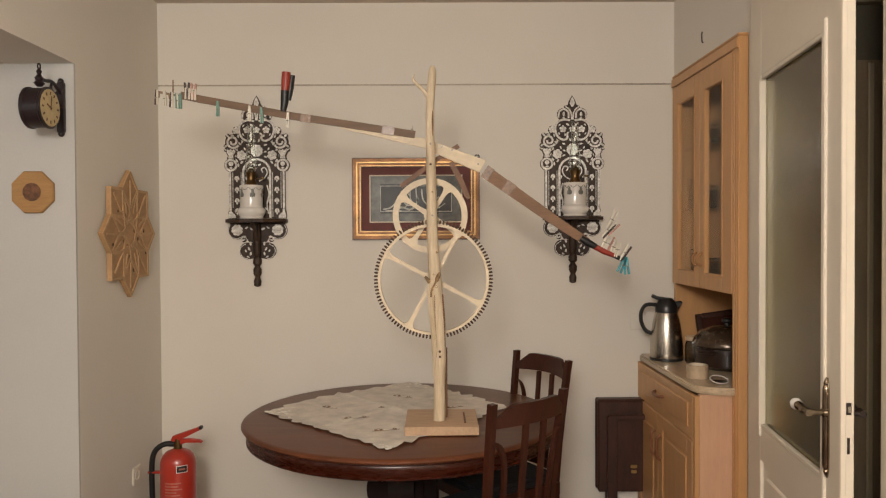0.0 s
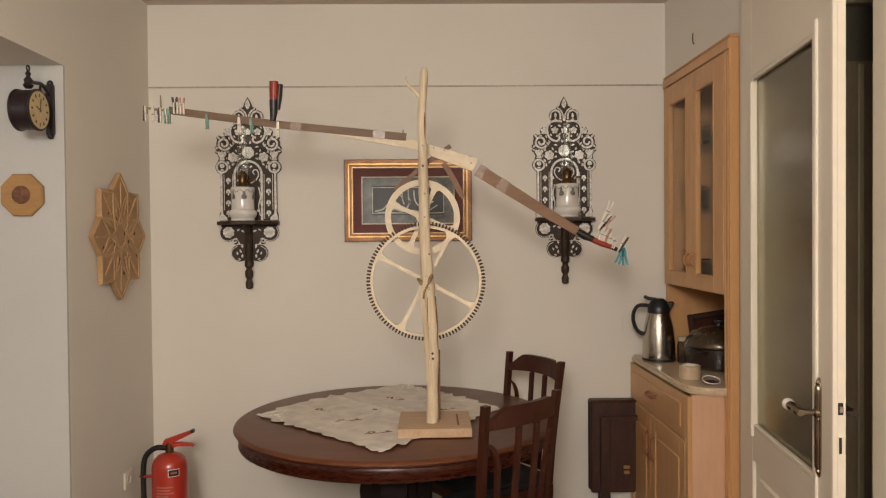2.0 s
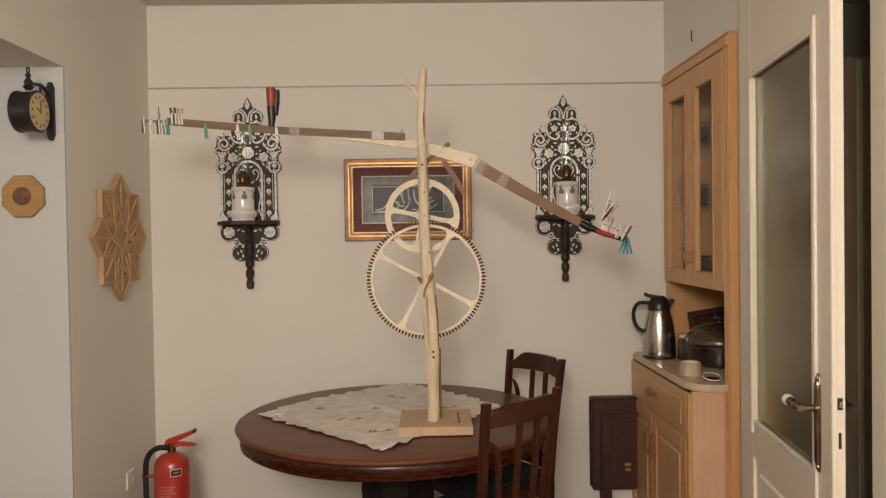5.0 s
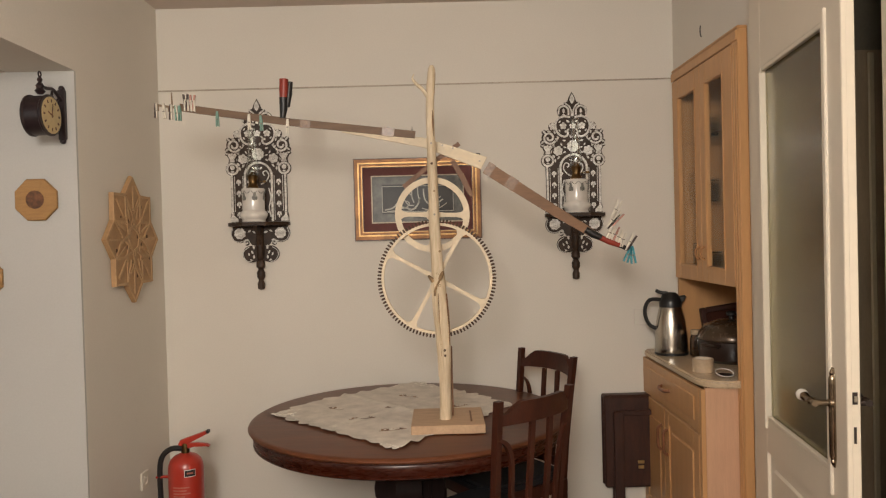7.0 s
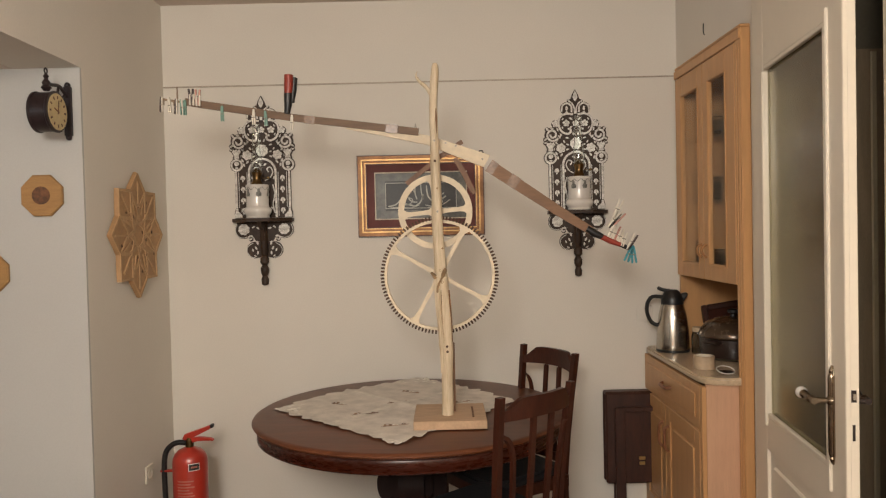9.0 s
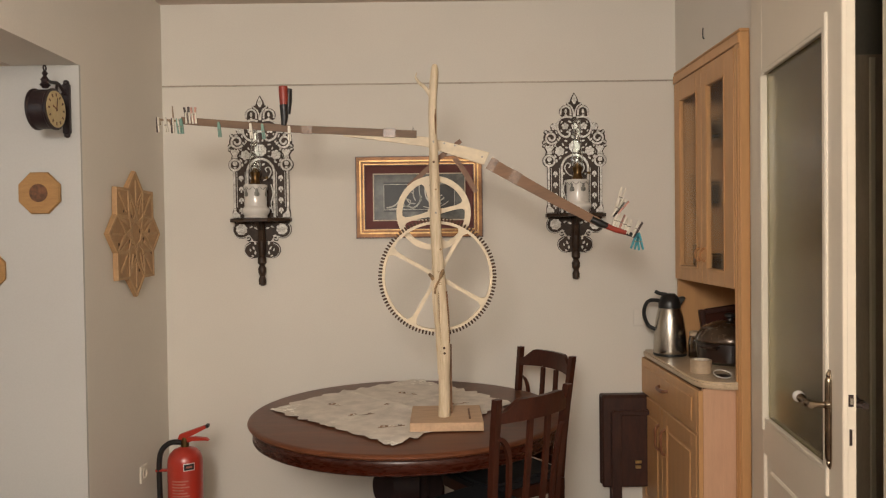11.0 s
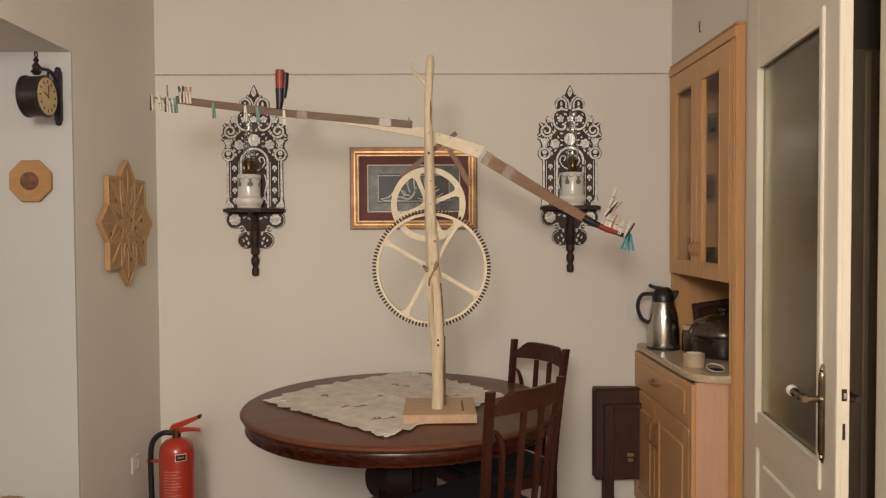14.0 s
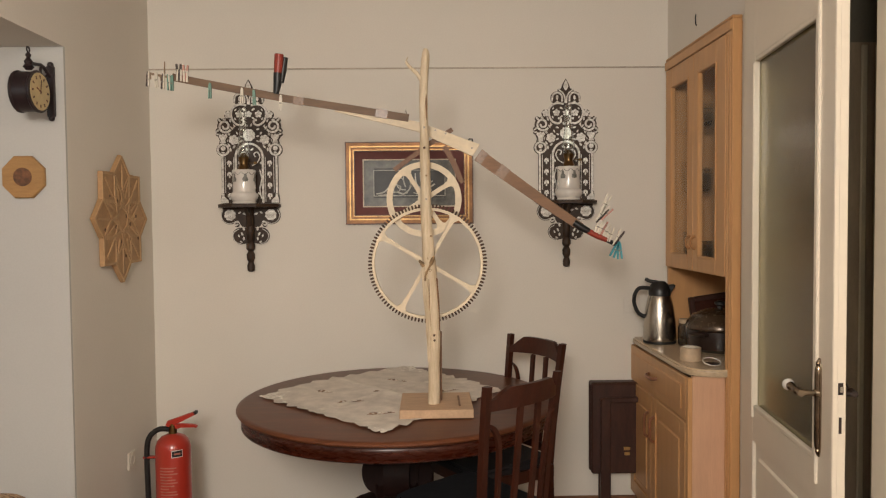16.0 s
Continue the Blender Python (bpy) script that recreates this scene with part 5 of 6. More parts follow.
def star():
    """Eight-pointed lattice on the side wall: u along the wall, z up."""
    t = thing("lattice_star", Matrix.Translation((LX, 3.475, 1.51)) @ Matrix.Rotation(radians(90), 4, "Z"), "eight-pointed plywood star with geometric strip pattern, hung on the side wall", "wall ornament")
    R = 0.292
    tips = []
    for k in range(16):
        a = radians(22.5 * k + 90)
        r = R if k % 2 == 0 else R * 0.765
        tips.append((r * math.cos(a), r * math.sin(a)))
    part("board", plate(B(), tips, -0.022, -0.004, bevel=0.002), M_STAR, t)
    bm = B()
    ribbon(bm, [(x * 0.97, z * 0.97) for x, z in tips] + [(tips[0][0] * 0.97, tips[0][1] * 0.97)], 0.013, -0.0265, -0.022)
    part("rim_strip", bm, M_STARE, t)
    rnd = random.Random(5)
    jig = lambda q: q + rnd.uniform(-0.005, 0.005)
    polar = lambda r, a: (jig(r * math.cos(a)), jig(r * math.sin(a)))
    lift = itertools.count()

    def strip(p, w=0.013):
        d = -0.0262 - 0.0003 * (next(lift) % 9)
        part("strip", ribbon(B(), p, w * rnd.uniform(0.8, 1.2), d, -0.0225), M_STARE, t)
    for k in range(8):
        a = radians(45 * k + 90)
        for q in (-1, 1):
            # kite sides, arms of the inner star and the short ties between them
            strip([polar(0.212, a + q * 0.39), polar(0.128, a + q * 0.10)])
            strip([polar(0.128, a + q * 0.10), polar(0.062, a - q * 0.32)])
        strip([polar(0.250, a), polar(0.135, a)], 0.011)
        strip([polar(0.100, a + 0.39), polar(0.185, a + 0.39)], 0.011)
        strip([polar(0.058, a), polar(0.058, a + 0.79)], 0.012)
    # dark discs for the shadow spots between the strips
    for k in range(22):
        a, r = 2.4 * k + 0.3, 0.045 + 0.0085 * k
        part("shade_spot", disc(B(), r * math.cos(a), r * math.sin(a), rnd.uniform(0.006, 0.012), -0.0232, -0.0215, 7, sx=rnd.uniform(0.5, 1.0)), M_STARSHADE, t)


star()


def octagon(m):
    t = thing("octagon_plaque", m, "octagonal honey-coloured wooden plaque with a dark centre", "wall ornament", "octagon plaques")
    o = [(0.0890 * math.cos(radians(22.5 + 45 * k)), 0.0890 * math.sin(radians(22.5 + 45 * k))) for k in range(8)]
    bd = part("board", plate(B(), o, -0.018, -0.001, bevel=0.003), M_OCT, t)
    for k in range(8):
        bm = B()
        a, b = o[k], o[(k + 1) % 8]
        plate(bm, [(a[0] * 0.96, a[1] * 0.96), (b[0] * 0.96, b[1] * 0.96), (b[0] * 0.40, b[1] * 0.40), (a[0] * 0.40, a[1] * 0.40)], -0.020 - 0.0004 * (k % 2), -0.0185)
        part("segment", bm, M_OCT, bd)
    part("centre", disc(B(), 0, 0, 0.036, -0.0225, -0.0205, 20), M_OCTC, t, "dark burnt centre")
    return t


oc = octagon(pose(-1.491, 3.0055, 1.674))
copy_thing(oc, pose(-1.718, 3.0055, 1.367))


def station_clock():
    t = thing("bracket_clock", pose(-1.382, 2.846, 1.980), "dark double-faced station clock on a wall bracket", "clock")

    def turned(prof, n=32):
        bm = lathe(B(), prof, n=n)
        bmesh.ops.rotate(bm, verts=bm.verts, matrix=Matrix.Rotation(radians(90), 3, "Y"))
        return bm
    part("drum", turned([(0.070, -0.039), (0.078, -0.037), (0.078, -0.030), (0.074, -0.026), (0.074, 0.026), (0.078, 0.030), (0.078, 0.037), (0.070, 0.039)]), M_CASE, t)
    for s in (-1, 1):
        f = part("dial", turned([(0.0, s * 0.038), (0.069, s * 0.038), (0.069, s * 0.041), (0.0, s * 0.041)]), M_DIAL, t, "aged yellow dial")
        for k in range(12):
            a = radians(30 * k)
            bm = B()
            box(bm, s * 0.041, s * 0.0418, -0.0035, 0.0035, 0.048, 0.060)
            bmesh.ops.rotate(bm, verts=bm.verts, matrix=Matrix.Rotation(a, 3, "X"))
            part("hour_mark", bm, M_OCTC, f)
        for ang, ln in ((70, 0.030), (-10, 0.044)):
            bm = bx(s * 0.0422, s * 0.0430, -0.003, 0.003, -0.008, ln)
            bmesh.ops.rotate(bm, verts=bm.verts, matrix=Matrix.Rotation(radians(ang), 3, "X"))
            part("clock_hand", bm, M_OCTC, f)
    part("wall_plate", bx(-0.010, 0.020, 0.142, 0.159, -0.072, 0.125, bevel=0.003), M_CASE, t)
    bm = B()
    tube(bm, smoothline([(0.005, 0.15, 0.08), (0.0, 0.10, 0.115), (0.0, 0.05, 0.112), (0.0, 0.0, 0.108)], 5), 0.007, n=8)
    tube(bm, smoothline([(0.0, 0.14, 0.09), (0.0, 0.11, 0.075), (0.0, 0.085, 0.09), (0.0, 0.09, 0.112)], 5), 0.005, n=8)
    lathe(bm, [(0.010, 0.080), (0.020, 0.092), (0.012, 0.102), (0.016, 0.112), (0.006, 0.126), (0.011, 0.136), (0.004, 0.146)], n=12)
    part("bracket_arm", bm, M_CASE, t, "dark scrolled bracket")
    bm = B()
    tube(bm, [(0, 0.010 * math.cos(a * math.pi / 6), 0.156 + 0.010 * math.sin(a * math.pi / 6)) for a in range(13)], 0.003, n=6)
    part("ring", bm, M_CASE, t)
    for z in (-0.077, 0.13):
        bm = B()
        bmesh.ops.create_uvsphere(bm, u_segments=10, v_segments=8, radius=0.012, matrix=Matrix.Translation((0.005, 0.15, z)))
        part("plate_knob", bm, M_CASE, t)


station_clock()


def armchair_top():
    t = thing("armchair", pose(-1.415, 2.18, 0), "armchair with brown patterned upholstery, only an arm seen", "armchair")
    for s in (-1, 1):
        bm = B()
        bmesh.ops.create_uvsphere(bm, u_segments=24, v_segments=14, radius=1, matrix=Matrix.Translation((s * 0.275, -0.10, 0.578)) @ Matrix.Diagonal((0.095, 0.24, 0.148, 1)))
        arm = part("armrest", bm, M_RATTAN, t)
        part("arm_panel", bx(s * 0.275 - 0.07, s * 0.275 + 0.07, -0.32, 0.14, 0.10, 0.56, bevel=0.03, seg=2), M_RATTAN, arm)
    part("back", bx(-0.20, 0.20, 0.05, 0.17, 0.10, 0.58, bevel=0.05, seg=3), M_RATTAN, t)
    part("seat", bx(-0.20, 0.20, -0.32, 0.05, 0.10, 0.42, bevel=0.05, seg=3), M_RATTAN, t)
    for x in (-0.27, 0.27):
        for y in (-0.27, 0.10):
            part("leg", bx(x - 0.02, x + 0.02, y - 0.02, y + 0.02, 0, 0.12), M_CHAIR, t)


armchair_top()


# ---- the wooden pendulum clock on the table ----
OX, OY, OZ = 0.118, 2.918, 0.752
clock = thing("wooden_clock", pose(OX, OY, OZ), "home-made wooden gear clock with branch post and swinging beam", "wooden clock")


def K(x, y, z):
    return (x - OX, y - OY, z - OZ)


part("base_board", bx(-0.138, 0.138, -0.142, 0.142, 0.002, 0.035, bevel=0.002), M_BASE, clock, "flat square pine base board")
part("base_peg", bx(0.085, 0.092, -0.09, 0.07, 0.0352, 0.039), M_LATH, clock)
PY = 2.885
spine = [(0.108, 0.787, 0.0235), (0.1095, 0.837, 0.0225), (0.1117, 0.924, 0.0215), (0.1139, 1.011, 0.0208), (0.1138, 1.098, 0.0218), (0.1108, 1.185, 0.0228), (0.1055, 1.25, 0.0232), (0.097, 1.315, 0.0255), (0.0925, 1.358, 0.0250), (0.0900, 1.423, 0.0235), (0.0858, 1.531, 0.0212), (0.0849, 1.64, 0.0203), (0.0832, 1.747, 0.0183), (0.0806, 1.855, 0.0170), (0.0806, 1.962, 0.0160), (0.0844, 2.048, 0.0165), (0.0893, 2.105, 0.0148), (0.0898, 2.128, 0.0120), (0.0900, 2.139, 0.007)]
sp = smoothline([(x, z, r) for x, z, r in spine], 5)
post = part("post", tube(B(), [K(p.x, PY + 0.004 * math.sin(p.y * 5), p.y) for p in sp], [p.z for p in sp], n=18, wob=0.13), M_POST, clock, "peeled crooked branch post", smooth=50)
tw = smoothline([K(0.078, PY, 2.015), K(0.055, PY - 0.004, 2.048), K(0.030, PY - 0.006, 2.070), K(0.016, PY - 0.004, 2.090)], 4)
part("twig", tube(B(), tw, [0.011, 0.010, 0.009, 0.0085, 0.008, 0.008, 0.0075, 0.007, 0.0065, 0.006, 0.006, 0.005, 0.004], n=10, wob=0.2), M_POST, post)
part("twig", tube(B(), [K(0.026, PY - 0.005, 2.074), K(0.016, PY - 0.006, 2.094), K(0.022, PY - 0.006, 2.108)], [0.004, 0.0035, 0.002], n=8), M_POST, post)
sd = smoothline([K(0.078, PY - 0.012, 1.325), K(0.080, PY - 0.014, 1.25), K(0.086, PY - 0.012, 1.16), K(0.093, PY - 0.010, 1.06), K(0.096, PY - 0.006, 0.95)], 5)
part("side_stem", tube(B(), sd, [0.011] * 8 + [0.012] * 8 + [0.010] * (len(sd) - 16), n=10, wob=0.2, seed=4), M_POST, post)
part("knot_stub", tube(B(), [K(0.075, PY - 0.014, 1.318), K(0.058, PY - 0.024, 1.338)], [0.010, 0.005], n=8, wob=0.3), M_KNOT, post)
part("knot_stub", tube(B(), [K(0.098, PY - 0.014, 1.318), K(0.110, PY - 0.030, 1.345), K(0.113, PY - 0.032, 1.355)], [0.010, 0.008, 0.003], n=8, wob=0.3), M_KNOT, post)
part("knot", tube(B(), smoothline([K(0.110, PY - 0.024, 1.338), K(0.094, PY - 0.028, 1.31), K(0.082, PY - 0.026, 1.285), K(0.080, PY - 0.022, 1.26)], 4), 0.004, n=8, wob=0.3), M_KNOT, post, "dark bark at the knot")
part("bark_streak", tube(B(), [K(0.0885, PY - 0.013, 1.99), K(0.0895, PY - 0.0125, 1.93), K(0.0895, PY - 0.012, 1.87)], [0.0015, 0.004, 0.002], n=6), M_BARK, post)
part("bark_streak", tube(B(), smoothline([K(0.124, PY - 0.019, 1.27), K(0.130, PY - 0.014, 1.16), K(0.132, PY - 0.012, 1.07)], 4), 0.003, n=6, wob=0.4), M_BARK, post)
part("bark_streak", tube(B(), smoothline([K(0.094, PY - 0.0215, 1.27), K(0.095, PY - 0.020, 1.19), K(0.0995, PY - 0.018, 1.10), K(0.101, PY - 0.017, 1.02)], 4), [0.0008] + [0.0016] * 11 + [0.0008], n=6, wob=0.5), M_KNOT, post)
part("bark_streak", tube(B(), smoothline([K(0.105, PY - 0.0215, 0.99), K(0.103, PY - 0.021, 0.93), K(0.104, PY - 0.0215, 0.87)], 4), [0.0008] + [0.0016] * 7 + [0.0008], n=6, wob=0.5), M_KNOT, post)
for x, y, z, r in ((0.083, 0.0235, 1.29, 0.007), (0.100, 0.0245, 1.30, 0.006), (0.092, 0.0245, 1.345, 0.005), (0.103, 0.018, 1.43, 0.0045), (0.088, 0.0185, 1.66, 0.004), (0.107, 0.021, 0.90, 0.005)):
    part("knot", lathe(B(), [(r, -0.004), (r * 0.9, 0.0008), (r * 0.45, -0.0006)], n=9), M_KNOT, post).matrix_basis = Matrix.Translation(K(x, PY - y, z)) @ Matrix.Rotation(radians(90), 4, "X")
for x, z in ((0.1125, 1.053), (0.1135, 1.033), (0.0815, 1.765)):
    bm = B()
    tube(bm, [K(x, PY - 0.0275 if z < 1.5 else PY - 0.0205, z), K(x, PY - 0.008, z)], 0.0048, n=10)
    part("drill_hole", bm, M_TOOTH, post)
for x, z in ((0.0815, 1.842), (0.087, 1.571)):
    bm = B()
    tube(bm, [K(x, PY - 0.0235, z), K(x, PY - 0.010, z)], 0.004, n=10)
    part("screw", bm, M_METAL, post)
part("stay", bx(K(0.120, 0, 0)[0], K(0.142, 0, 0)[0], 0.004, 0.026, 0.035, 0.305, bevel=0.002), M_LATH, clock, "brown upright stay behind the post")

# large gear
GX, GY, GZ = 0.0895, 2.935, 1.3235
gear = part("large_gear", ring(B(), 0, 0, 0.2055, 0.2175, -0.008, 0.008, 120), M_PINE, clock, "pale wooden gear wheel")
for k in range(4):
    a = radians(61.8 + 90 * k)
    bm = B()
    ribbon(bm, [(r * math.cos(a), r * math.sin(a)) for r in (0.012, 0.06, 0.15, 0.188, 0.2058)], [0.024, 0.0150, 0.0140, 0.019, 0.044], -0.0075, 0.0075)
    part("spoke", bm, M_PINE, gear)
part("hub", disc(B(), 0, 0, 0.028, -0.010, 0.010, 24), M_PINE, gear)
bm = B()
for k in range(104):
    a = 2 * math.pi * k / 104
    ribbon(bm, [(0.216 * math.cos(a), 0.216 * math.sin(a)), (0.227 * math.cos(a), 0.227 * math.sin(a)), (0.2315 * math.cos(a), 0.2315 * math.sin(a))], [0.0075, 0.0070, 0.0052], -0.0085, 0.0085)
tagged(part("teeth", bm, M_TOOTH, gear, "dark burnt gear teeth"), kind="stuff")
part("arbor", tube(B(), [K(GX, 2.88, GZ), K(GX, 3.0, GZ)], 0.006, n=10), M_METAL, clock)

# escape wheel
SX, SY, SZ = 0.078, 2.960, 1.573
wheel = part("escape_wheel", ring(B(), 0, 0, 0.1235, 0.1465, -0.006, 0.006, 96), M_PINE, clock, "pale wooden escape wheel")
for k in range(4):
    a = radians(90 * k)
    bm = B()
    ribbon(bm, [(r * math.cos(a), r * math.sin(a)) for r in (0.010, 0.05, 0.095, 0.113, 0.126)], [0.024, 0.0165, 0.017, 0.023, 0.046], -0.0056, 0.0056)
    part("spoke", bm, M_PINE, wheel)
part("hub", disc(B(), 0, 0, 0.025, -0.008, 0.008, 20), M_PINE, wheel)
for k in range(24):
    a = radians(15 * k + 4)
    part("pin", tube(B(), [(0.135 * math.cos(a), -0.003, 0.135 * math.sin(a)), (0.135 * math.cos(a), 0.030, 0.135 * math.sin(a))], 0.003, n=6), M_TOOTH, wheel)
part("pinion", lathe(B(), [(0.018, -0.03), (0.018, -0.008)], n=12), M_PINE, wheel).matrix_basis = Matrix.Rotation(radians(-90), 4, "X")
part("arbor", tube(B(), [K(SX, 2.88, SZ), K(SX, 3.0, SZ)], 0.005, n=10), M_METAL, clock)

# swinging beam
BX, BY, BZ = 0.079, 2.988, 1.834
beam = part("beam", plate(B(), [(x - BX, z - BZ) for x, z in ((-0.27, 1.918), (-0.27, 1.932), (0.05, 1.880), (0.157, 1.842), (0.300, 1.789), (0.272, 1.743), (0.15, 1.797), (0.051, 1.842), (-0.10, 1.878))], -0.006, 0.006, bevel=0.001), M_PINE, clock, "pale bent wooden beam")


def lath(name, pts, w, y0, y1, m, label="", parent=beam):
    bm = B()
    ribbon(bm, [(x - BX, z - BZ) for x, z in pts], w, y0, y1)
    return part(name, bm, m, parent, label)


lath("left_lath", [(0.020, 1.892), (-0.20, 1.927), (-0.462, 1.967), (-0.82, 2.034), (-0.90, 2.050)], 0.029, -0.013, -0.0065, M_LATHD, "brown lath of the long arm")
lath("right_lath", [(0.292, 1.748), (0.42, 1.657), (0.56, 1.558), (0.700, 1.464)], [0.050, 0.046, 0.040, 0.032], -0.013, -0.0065, M_LATH, "brown lath of the short arm")
lath("tape", [(0.293, 1.748), (0.318, 1.731)], [0.053, 0.052], -0.0142, -0.0125, M_TAPE, "glossy clear tape")
lath("tape", [(0.372, 1.692), (0.405, 1.668)], 0.050, -0.0142, -0.0125, M_TAPE, "crumpled clear tape")
lath("tape", [(-0.063, 1.9055), (-0.110, 1.913)], 0.034, -0.0145, -0.0125, M_TAPE, "crumpled clear tape")
lath("tape", [(-0.39, 1.954), (-0.43, 1.960)], 0.031, -0.0140, -0.0125, M_TAPE, "glossy clear tape")
lath("pallet", [(0.192, 1.850), (0.108, 1.798), (0.03, 1.740), (-0.038, 1.690)], [0.017, 0.018, 0.018, 0.018], 0.0065, 0.016, M_PALLET, "brown pallet strip")
lath("pallet", [(0.160, 1.785), (0.198, 1.715), (0.226, 1.648)], [0.020, 0.022, 0.020], 0.0065, 0.016, M_PALLET, "brown pallet strip")
lath("pallet_tip", [(0.221, 1.660), (0.232, 1.640)], 0.016, -0.002, 0.020, M_LATH)
part("pivot", tube(B(), [(0, -0.10, 0), (0, 0.03, 0)], 0.005, n=10), M_METAL, beam)
for x, z in ((0.165, 1.832), (0.268, 1.775), (0.125, 1.845)):
    part("screw", tube(B(), [(x - BX, -0.009, z - BZ), (x - BX, 0.0, z - BZ)], 0.004, n=8), M_METAL, beam)
bm = B()
tube(bm, [(0.012 - BX, -0.010, 1.905 - BZ), (0.009 - BX, -0.012, 1.925 - BZ), (0.005 - BX, -0.010, 1.906 - BZ)], 0.0018, n=6)
part("wire", bm, M_METAL, beam)

# jagged tip of the long arm
lath("tip_strip", [(-0.895, 2.047), (-0.95, 2.056), (-0.998, 2.066)], 0.009, -0.010, -0.006, M_CARD)
for x, z, h in ((-0.930, 2.060, 0.05), (-0.965, 2.060, -0.02), (-0.985, 2.066, -0.025), (-0.945, 2.055, -0.02)):
    lath("tip_spike", [(x, z), (x + 0.001, z + h)], [0.006, 0.003], -0.0105, -0.0065, M_CARD)


def peg(x, z, ang, m1, m2, ln=0.052, open_=5.0, dy=0.0, gap=1.0):
    """A clothes peg clipped at x, z, its arms along ang degrees from upright."""
    holder = None
    for s, m in ((-1, m1), (1, m2)):
        bm = B()
        ribbon(bm, [(s * 0.0035 * gap, -0.012), (s * 0.0045 * gap, 0.0), (s * 0.0060 * gap, ln * 0.45), (s * (0.0065 + ln * math.tan(radians(open_)) * 0.6) * gap, ln)], [0.004 * gap ** 0.5, 0.007 * gap ** 0.5, 0.007 * gap ** 0.5, 0.006 * gap ** 0.5], -0.022 + dy, -0.012 + dy)
        bmesh.ops.rotate(bm, verts=bm.verts, matrix=Matrix.Rotation(radians(ang), 3, "Y"))
        bmesh.ops.translate(bm, verts=bm.verts, vec=(x - BX, 0, z - BZ))
        ob = part("clothes_peg" if holder is None else "peg_arm", bm, m, holder or beam, "plastic clothes peg" if holder is None else "")
        holder = holder or ob
    bm = B()
    tube(bm, [(-0.008 * gap, -0.023 + dy, ln * 0.42), (0.008 * gap, -0.023 + dy, ln * 0.42)], 0.002, n=6)
    bmesh.ops.rotate(bm, verts=bm.verts, matrix=Matrix.Rotation(radians(ang), 3, "Y"))
    bmesh.ops.translate(bm, verts=bm.verts, vec=(x - BX, 0, z - BZ))
    part("spring", bm, M_METAL, holder)


# pegs on the long arm: some upright, some hanging
for x, z, a, m1, m2 in ((-0.872, 2.050, 0, M_PEGD, M_PEGD), (-0.848, 2.046, 4, M_PEGP, M_PEGP), (-0.990, 2.060, 183, M_PEGW, M_PEGD), (-0.960, 2.056, 178, M_PEGW, M_PEGW), (-0.932, 2.050, 184, M_PEGW, M_PEGD), (-0.912, 2.046, 178, M_PEGW, M_PEGG), (-0.898, 2.044, 182, M_PEGG, M_PEGG),
                        (-0.752, 2.014, 181, M_PEGG, M_PEGG), (-0.628, 1.995, 181, M_PEGW, M_PEGW), (-0.582, 1.988, 178, M_PEGG, M_PEGG), (-0.478, 1.968, 183, M_PEGW, M_PEGW)):
    peg(x, z, a, m1, m2, 0.048, 4 if a < 90 else 1.5, 0.0, 1.0 if a < 90 else 0.55)
for x, z, a, m in ((-0.876, 2.045, 2, M_PEGW), (-0.862, 2.044, -4, M_PEGW), (-0.850, 2.041, 3, M_PEGW), (-0.838, 2.040, -2, M_PEGW)):
    lath("peg_jaw", [(x, z - 0.012), (x + 0.001, z + 0.032)], [0.007, 0.004], -0.026, -0.020, m)
# red and black spring clamp, long arm
bm = B()
tube(bm, [(-0.489 - BX, -0.016, 2.062 - BZ), (-0.485 - BX, -0.016, 2.10 - BZ), (-0.483 - BX, -0.016, 2.137 - BZ)], [0.0150, 0.0180, 0.0175], n=14)
cl = part("clamp", bm, M_RED, beam, "red handle of a spring clamp")
part("clamp_grip", tube(B(), [(-0.478 - BX, -0.004, 2.03 - BZ), (-0.470 - BX, -0.002, 2.08 - BZ), (-0.463 - BX, -0.002, 2.128 - BZ)], [0.010, 0.0135, 0.012], n=12), M_BLACK, cl, "black handle")
part("clamp_jaw", tube(B(), [(-0.497 - BX, -0.014, 1.985 - BZ), (-0.491 - BX, -0.015, 2.02 - BZ), (-0.489 - BX, -0.016, 2.065 - BZ)], [0.011, 0.0155, 0.0165], n=12), M_BLACK, cl, "black jaw")
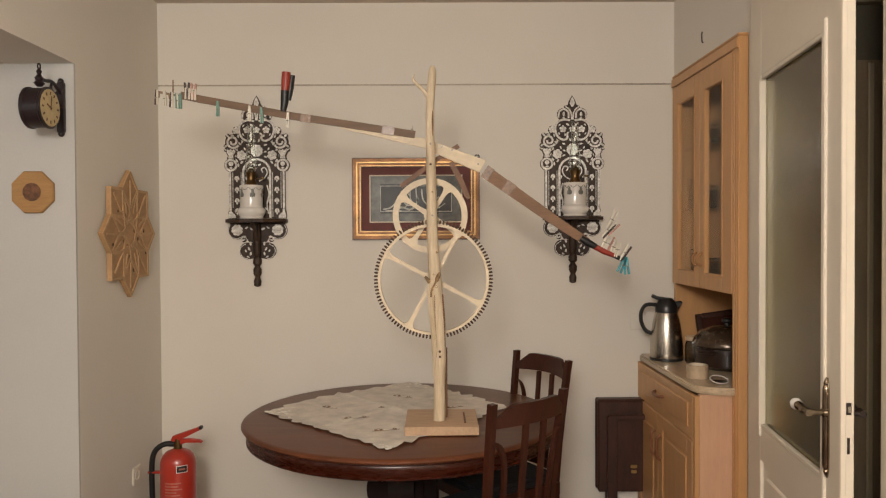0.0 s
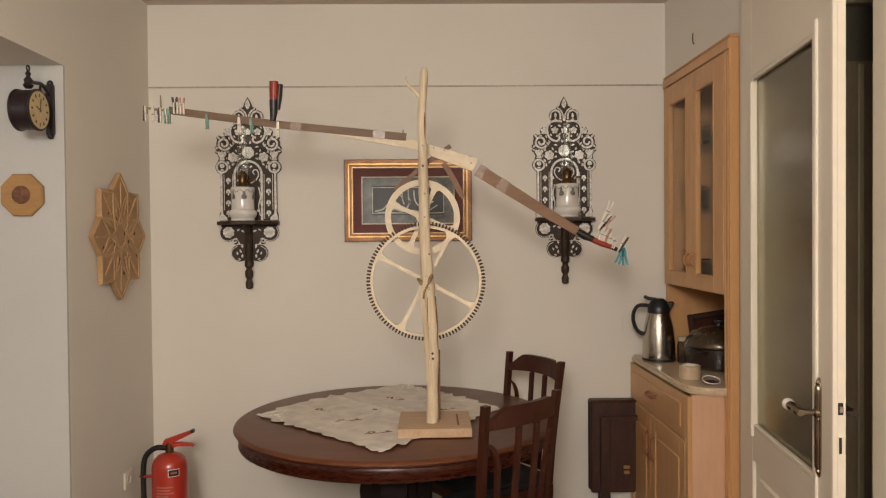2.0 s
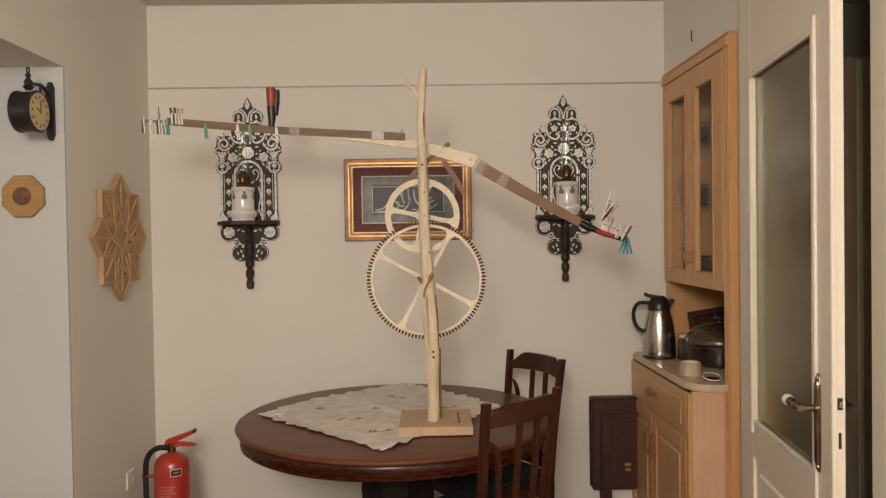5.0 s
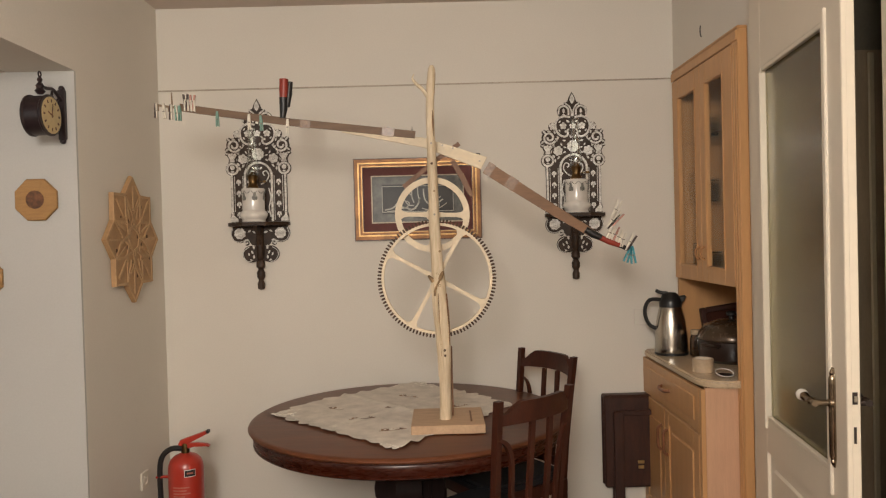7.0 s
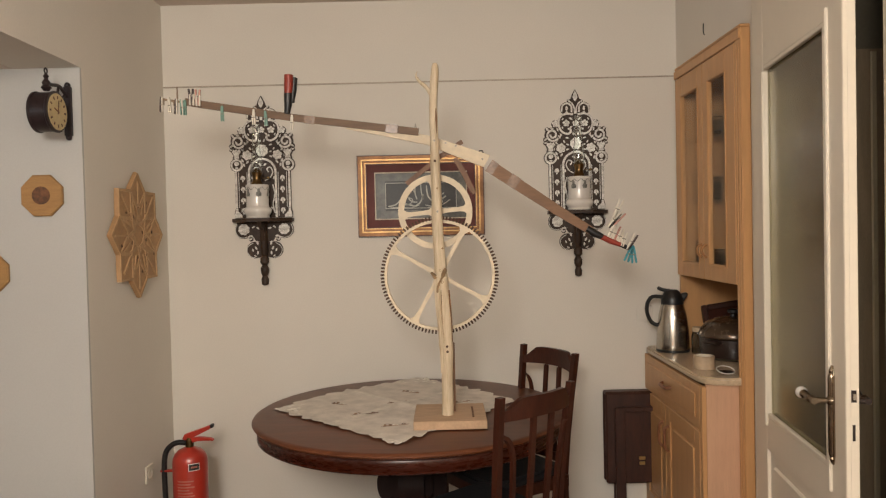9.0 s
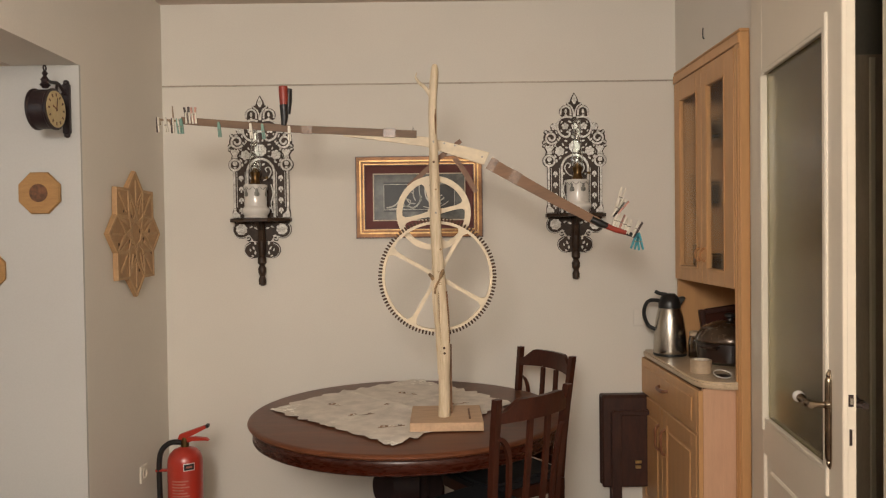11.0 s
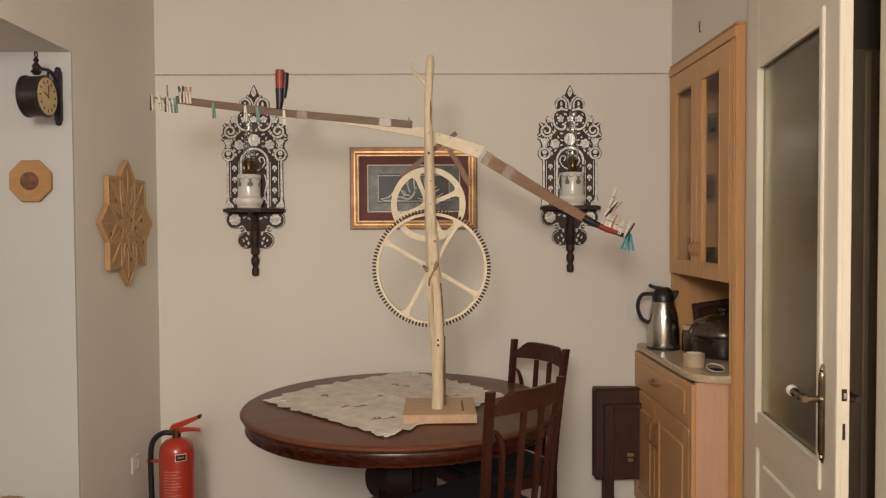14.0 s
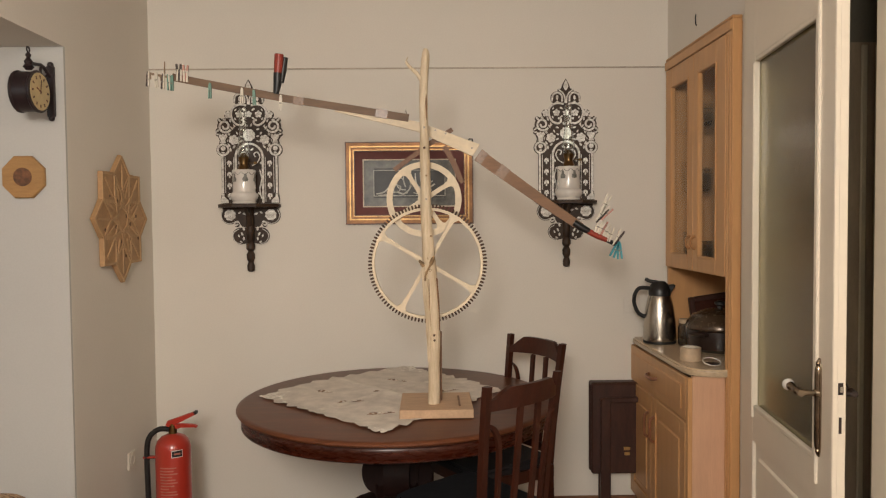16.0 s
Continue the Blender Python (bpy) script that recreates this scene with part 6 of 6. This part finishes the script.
# clamp and pegs at the short arm's end
cl = part("clamp", tube(B(), [(0.722 - BX, -0.014, 1.450 - BZ), (0.765 - BX, -0.014, 1.428 - BZ), (0.802 - BX, -0.014, 1.413 - BZ)], [0.0115, 0.0125, 0.0105], n=12), M_RED, beam, "red handle of a spring clamp")
part("clamp_jaw", tube(B(), [(0.672 - BX, -0.012, 1.482 - BZ), (0.70 - BX, -0.013, 1.462 - BZ), (0.732 - BX, -0.014, 1.446 - BZ)], [0.013, 0.016, 0.012], n=12), M_BLACK, cl, "black jaw")
part("clamp_grip", tube(B(), [(0.795 - BX, -0.012, 1.416 - BZ), (0.838 - BX, -0.012, 1.394 - BZ)], [0.0095, 0.0085], n=10), M_BLACK, cl)
for x, z, a, m1, m2, ln in ((0.744, 1.445, 22, M_PEGW, M_PEGW, 0.058), (0.762, 1.437, 20, M_PEGW, M_PEGP, 0.058), (0.780, 1.428, 16, M_PEGW, M_PEGW, 0.052), (0.798, 1.420, 12, M_PEGW, M_PEGW, 0.045),
                            (0.752, 1.495, 35, M_PEGW, M_PEGD, 0.060), (0.770, 1.530, 22, M_PEGW, M_PEGW, 0.070), (0.772, 1.505, 40, M_PEGW, M_PEGP, 0.052), (0.822, 1.404, 28, M_PEGW, M_PEGD, 0.058), (0.832, 1.398, 200, M_PEGB, M_PEGB, 0.055), (0.838, 1.398, 172, M_PEGB, M_PEGB, 0.058)):
    peg(x + 0.012, z - 0.003, a + 4, m1, m2, ln, 3)


# ---- what moves ----
def motions():
    mean, per = 157.443, 3.37
    w = 2 * math.pi / per
    swing = lambda t: mean - 2.492 * math.cos(w * t) + 2.943 * math.sin(w * t)
    first = swing(0)
    times = [0.2 * k for k in range(81)]
    walk(beam, [(t, Matrix.Translation(K(BX, BY, BZ)) @ pose(0, 0, 0, 0, -(swing(t) - first), 0)) for t in times])
    turn = [(0, -33.5), (1.5, -25.5), (2.5, -22), (4, -16.5), (5.5, -9), (7, -2), (8, 2.3), (9, 5), (10.3, 10.5), (11.5, 15.3), (13, 18.5), (14, 22.3), (15, 27.5), (16, 32)]
    walk(wheel, [(t, Matrix.Translation(K(SX, SY, SZ)) @ pose(0, 0, 0, 0, -a, 0)) for t, a in turn])
    walk(gear, [(t, Matrix.Translation(K(GX, GY, GZ)) @ pose(0, 0, 0, 0, 0.15 * t, 0)) for t in (0, 4, 8, 12, 16)])

motions()
